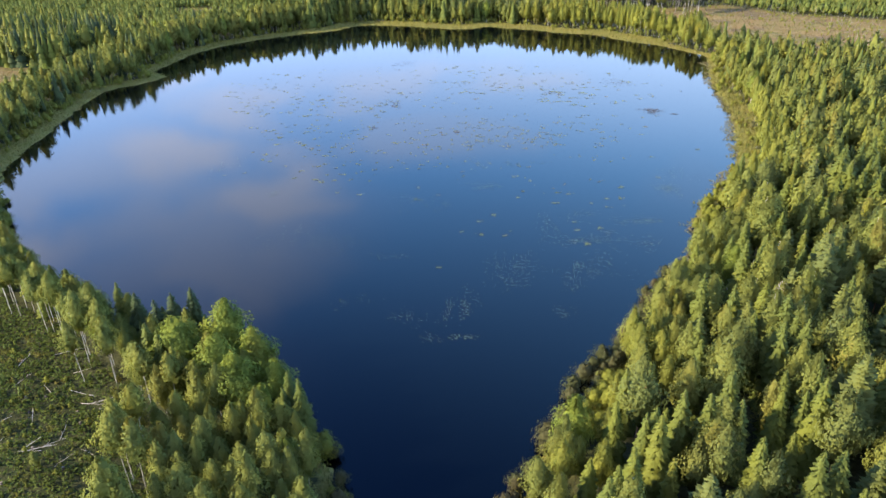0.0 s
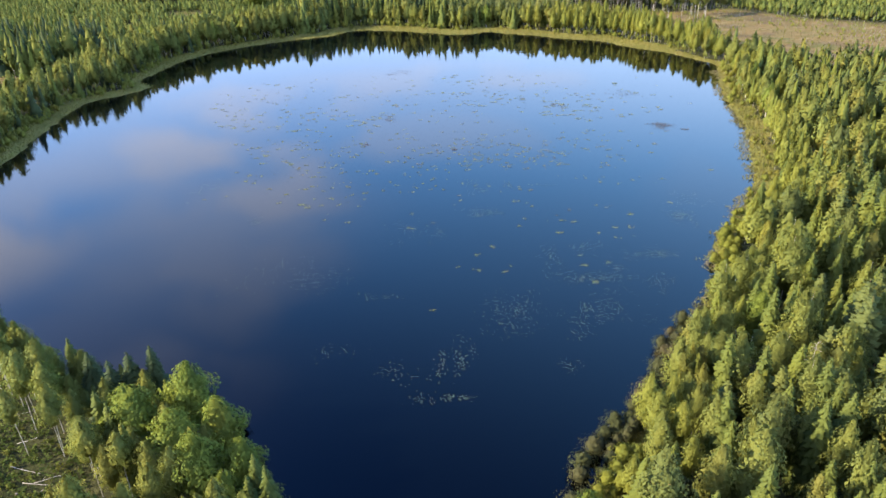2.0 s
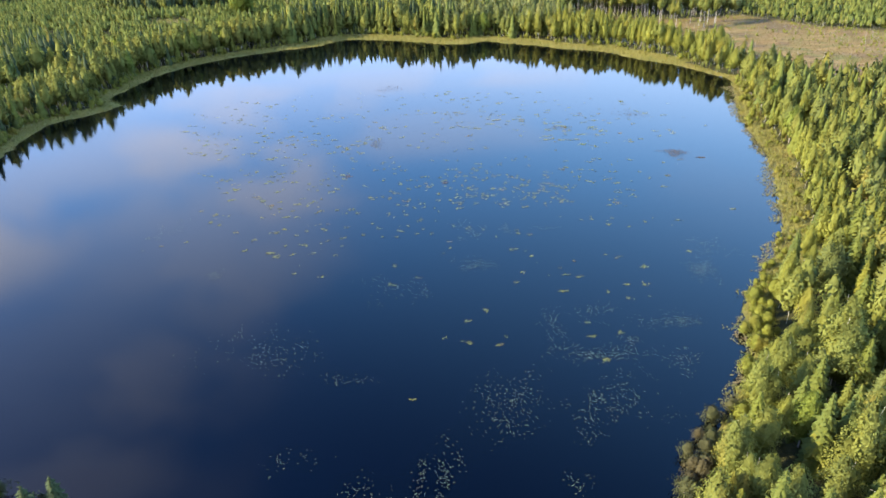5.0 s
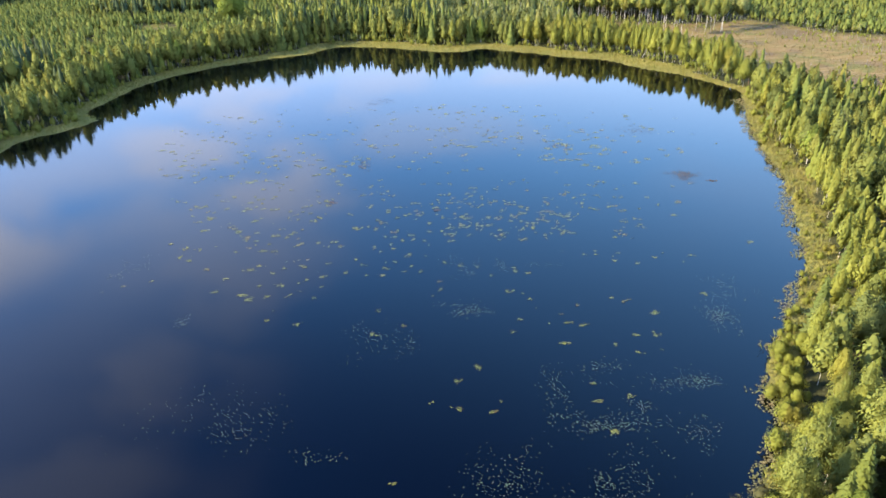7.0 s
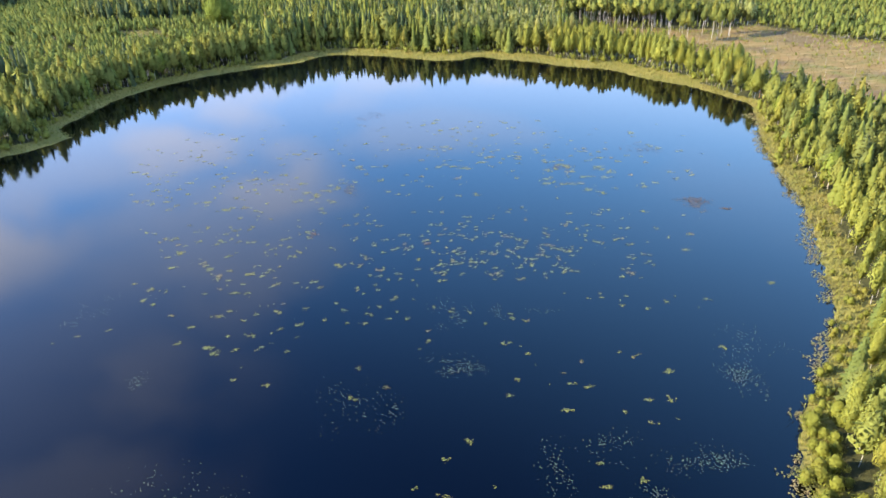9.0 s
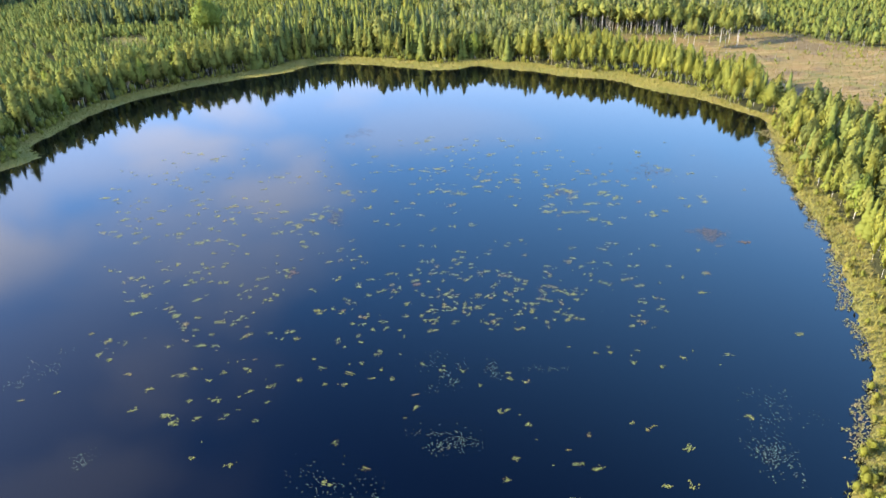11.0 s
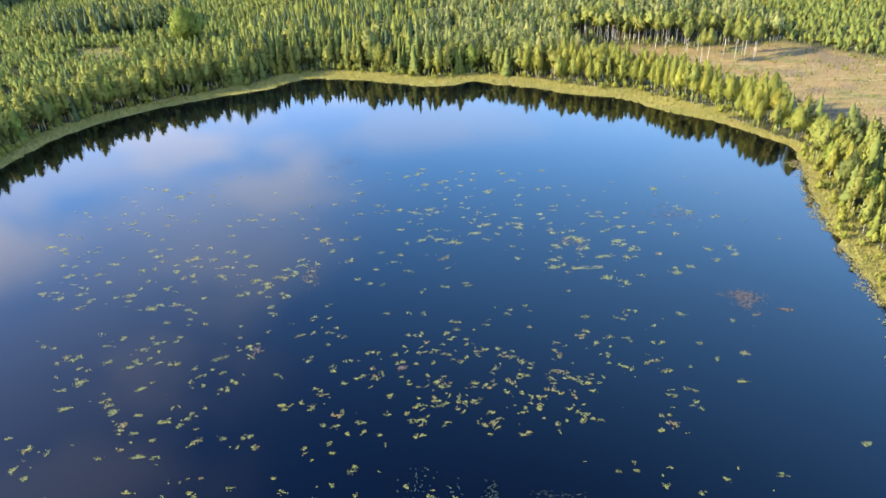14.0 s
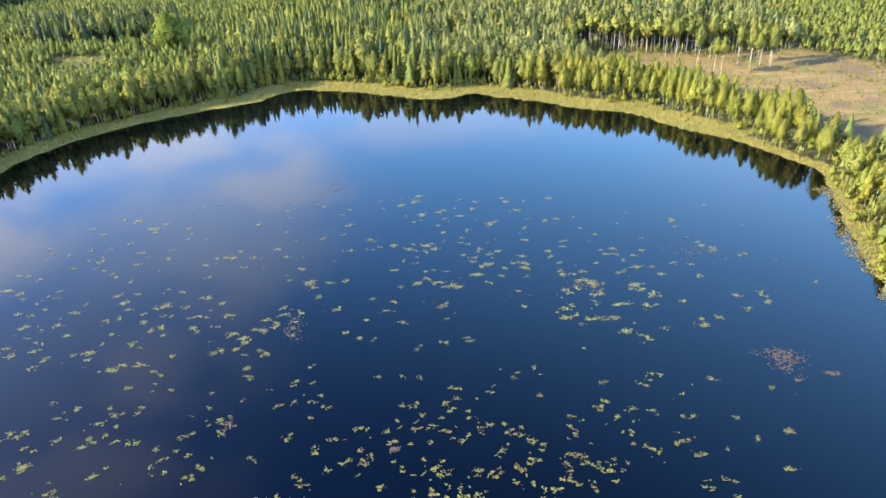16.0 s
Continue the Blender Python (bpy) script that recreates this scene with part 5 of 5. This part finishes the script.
LOOSE_LILIES_A = [
    (36.7, 229.7), (29.1, 232.3), (4.2, 233.3), (-36, 245.3), (-7.6, 246.9), (-7.8, 248.3), (-13.4, 250.5), (-40.5, 251.4), (1.2, 252.3), (60.6,
    258.1), (7.2, 267), (-56.3, 273), (-26.9, 276.6), (-64.5, 279.2), (63.7, 279.4), (-50.5, 280.8), (-73.5, 284.1), (-75.3, 284.7), (-47.1, 285.2),
    (-39.5, 285.8), (-18, 285.9), (-59.1, 286.6), (16.5, 286.7), (41.6, 287.4), (-76.2, 289.4), (51.1, 289.8), (-77.8, 291.2), (51, 291.3), (-9.5,
    292.3), (-47.6, 292.9), (-49.7, 293.1), (62.5, 294.8), (104, 295.3), (-79.8, 298.4), (54.7, 298.8), (-70.6, 299.8), (-42.6, 300.6), (-83.2,
    301.1), (-81.8, 304.2), (99.3, 306.4), (-80, 306.6), (-95.3, 307.9), (17.1, 307.9), (14.1, 309.1), (9.4, 312.9), (-88.3, 313.2)]
LOOSE_LILIES_B = [
    (-30.4, 314.1), (57.6, 315.4), (-12.2, 315.9), (9.6, 316.1), (25.7, 317.5), (81.9, 320.2), (70, 321), (-10.5, 321.3), (23.4, 322.1), (28.4,
    322.3), (-63.6, 322.7), (-0.7, 322.7), (-76.2, 323.8), (-91.8, 324), (98.8, 325.6), (-58, 326.2), (80.8, 326.7), (-91.4, 327.3), (-76.1, 328.3),
    (54.7, 328.6), (65.7, 330.5), (-71.5, 331.4), (-97.9, 331.8), (-50.5, 332.2), (-55.5, 332.3), (54.4, 335.5), (-55.6, 335.6), (41.1, 335.7), (69.6,
    336.7), (93.2, 339.4), (-37.3, 339.9), (36.6, 341), (5.9, 341.4), (-28.6, 343.4), (20.6, 345.2), (-1.2, 347.1), (41.7, 348), (-30.3, 348.5),
    (-58.7, 349.4), (-19.2, 350.7), (35, 350.9), (-21.4, 351.9), (-1.9, 352.8), (-28.5, 353.5), (-57.5, 354.5), (-52.2, 355.2)]
LOOSE_LILIES_C = [
    (-30.2, 356.4)]
POND_WEED_A = [(28, 164, 3, 8, 70), (37, 170, 5, 4, 40), (32, 156, 4, 3, 45), (39, 156, 6, 3, 70), (42, 161, 3, 2, 25), (51, 167, 6, 3, 110), (51, 154, 4, 4, 45), (17, 142, 6, 7, 170), (29, 139, 3, 4, 45), (33, 143, 4, 4, 55), (38, 146, 4, 7, 70), (34, 155, 4, 3, 30), (1, 127, 2, 6, 30), (5, 128, 2, 7, 60), (3, 115, 3, 1, 35), (-3, 114, 4, 2, 20), (-8, 123, 4, 4, 30), (-20, 130, 5, 3, 20)]
POND_WEED_B = [(-25, 156, 5, 7, 25), (25, 123, 2, 3, 20), (-8, 184, 6, 6, 45), (0, 184, 2, 6, 25), (14, 194, 5, 3, 45), (-28, 160, 6, 9, 50), (-40, 165, 7, 8, 45), (67, 187, 3, 5, 40), (-12, 149, 5, 2, 25), (13, 210, 3, 3, 30), (15, 193, 4, 3, 50), (22, 214, 2, 3, 30), (32, 213, 3, 1, 16), (72, 199, 5, 4, 60), (67, 188, 4, 4, 80), (-72, 218, 4, 5, 40), (-49, 193, 3, 3, 25), (11, 217, 4, 3, 25)]


def leaf_discs(rng, at, leaf_size):
    """Round floating leaves with a notch."""
    n = len(at)
    r = leaf_size * rng.uniform(0.65, 1.25, n)
    turn = rng.uniform(0, 2 * np.pi, n)
    rim = turn[:, None] + np.linspace(0.25, 2 * np.pi - 0.25, 7)[None]
    v = np.empty((n, 8, 3))
    v[:, 0, :2], v[:, 0, 2] = at, rng.uniform(0.012, 0.05, n)
    v[:, 1:, 0] = at[:, :1] + np.cos(rim) * r[:, None]
    v[:, 1:, 1] = at[:, 1:] + np.sin(rim) * r[:, None] * 0.9
    v[:, 1:, 2] = v[:, :1, 2] + rng.uniform(-0.01, 0.05, (n, 7))
    f = (np.arange(n) * 8)[:, None, None] + np.array([[0, k, k + 1] for k in range(1, 7)])[None]
    return v.reshape(-1, 3), f.reshape(-1, 3)


def lily_leaves(rng, n, rx, ry, leaf_size, cluster=3):
    """Loose leaves gathered in knots."""
    knots = rng.normal(0, 0.5, (cluster, 2)) * [rx, ry]
    return leaf_discs(rng, knots[rng.integers(0, cluster, n)] + rng.normal(0, 0.30, (n, 2)) * [rx, ry], leaf_size)


def lily_group(rng, n, leaf_size, stretch=1.3):
    """A ragged group that has grown leaf by leaf from one root, leaves side by side."""
    at = [np.zeros(2)]
    tries = 0
    while len(at) < n and tries < 40 * n:
        tries += 1
        start = min((at[int(q)] for q in rng.integers(0, len(at), 1 if rng.uniform() < 0.5 else 2)), key=lambda q: np.hypot(*q))
        a, r = rng.uniform(0, 2 * np.pi), leaf_size * (rng.uniform(1.5, 2.5) if rng.uniform() < 0.85 else rng.uniform(3.0, 6.0))
        p = start + [np.cos(a) * r * stretch**0.5, np.sin(a) * r / stretch**0.5]
        if min(np.hypot(*(p - q)) for q in at) > 1.3 * leaf_size:
            at.append(p)
    at = np.array(at)
    return leaf_discs(rng, at - at.mean(0), leaf_size)


def build_lilies():
    rng = np.random.default_rng(12)
    forms = [mesh_of("lily_leaves", *lily_group(rng, int(rng.integers(6, 19)), 0.125, 1.25), LILY) for _ in range(30)]
    places = np.array(list(itertools.chain(LILIES_A, LILIES_B, LILIES_C, LILIES_D, LILIES_E, LILIES_F, LILIES_G, LILIES_H, LILIES_I, LILIES_J, LILIES_K, LILIES_L, LILIES_M, LILIES_N, LILIES_O)), float)
    loose = np.array(LOOSE_LILIES_A + LOOSE_LILIES_B + LOOSE_LILIES_C, float)
    order = np.argsort(np.hypot(places[:, 0] - 15, places[:, 1] - 232))
    far = []
    for n, k in enumerate(order):
        x, y = places[k]
        turn, size, count = rng.uniform(-40, 40), rng.uniform(0.75, 1.05), int(rng.choice([1, 1, 1, 1, 2]))
        if n < 296:
            thing = new("water_lily_clump")
            thing.matrix_world = pose(x, y, 0.0, 0, 0, turn)
            tagged(thing, "clump of yellow-green water lily leaves floating on dark water", "water lily", "water lily clumps on the lake")
            for q in range(count):
                raft = tagged(part("leaf_raft", forms[int(rng.integers(0, len(forms)))], thing), kind="stuff")
                raft.matrix_basis = pose((q - (count - 1) / 2) * 1.15 * size, rng.uniform(-0.8, 0.8), 0.0, 0, 0, rng.uniform(-30, 30) + 180 * (q % 2)) @ Matrix.Diagonal((size, size, 1, 1))
        else:
            v, f = lily_group(rng, int(rng.integers(9, 21)) * count, (0.185 if y > 270 else 0.14) * size, 1.4)
            far.append((v + [x, y, 0], f))
    for x, y in loose:
        v, f = lily_group(rng, int(rng.integers(5, 12)), 0.15)
        far.append((v + [x, y, 0], f))
    # loose leaves round the clumps
    for _ in range(240):
        x, y = places[rng.integers(0, len(places))] + rng.normal(0, 3.0, 2)
        v, f = lily_group(rng, int(rng.integers(1, 5)), 0.13)
        far.append((v + [x, y, 0], f))
    tagged(new("scattered_lilies", mesh_of("scattered_lilies", *joined(far), LILY)), "loose and distant yellow-green lily leaves on the lake", "water lilies", "", "stuff")
    for x, y, rx, ry, n in POND_WEED_A + POND_WEED_B:
        v, f = lily_leaves(rng, int(n * 2.0), rx, ry, 0.085, max(5, n // 6))
        tagged(new("pondweed_patch", mesh_of("pondweed", v + [x, y, 0], f, LILY_DULL)), "loose patch of small pale floating pondweed leaves", "pondweed", "", "stuff")
    for x, y, rx, ry, n in [(84, 267, 4.4, 3.2, 170), (91, 262, 2.0, 0.7, 30), (-18, 287, 2.6, 4, 50), (6, 247, 1.0, 1.6, 25), (-24, 255, 1.0, 1.5, 25), (52, 297, 3.3, 3.0, 40), (80, 314, 6.0, 7.0, 60), (-18, 364, 5, 6, 60)]:
        v, f = lily_leaves(rng, int(2.2 * n), rx, ry, 0.155, max(4, n // 6))
        tagged(new("withered_lily_patch", mesh_of("withered_lilies", v + [x, y, 0], f, LILY_BROWN)), "patch of withered reddish-brown lily leaves afloat", "water lily", "", "stuff")


build_lilies()
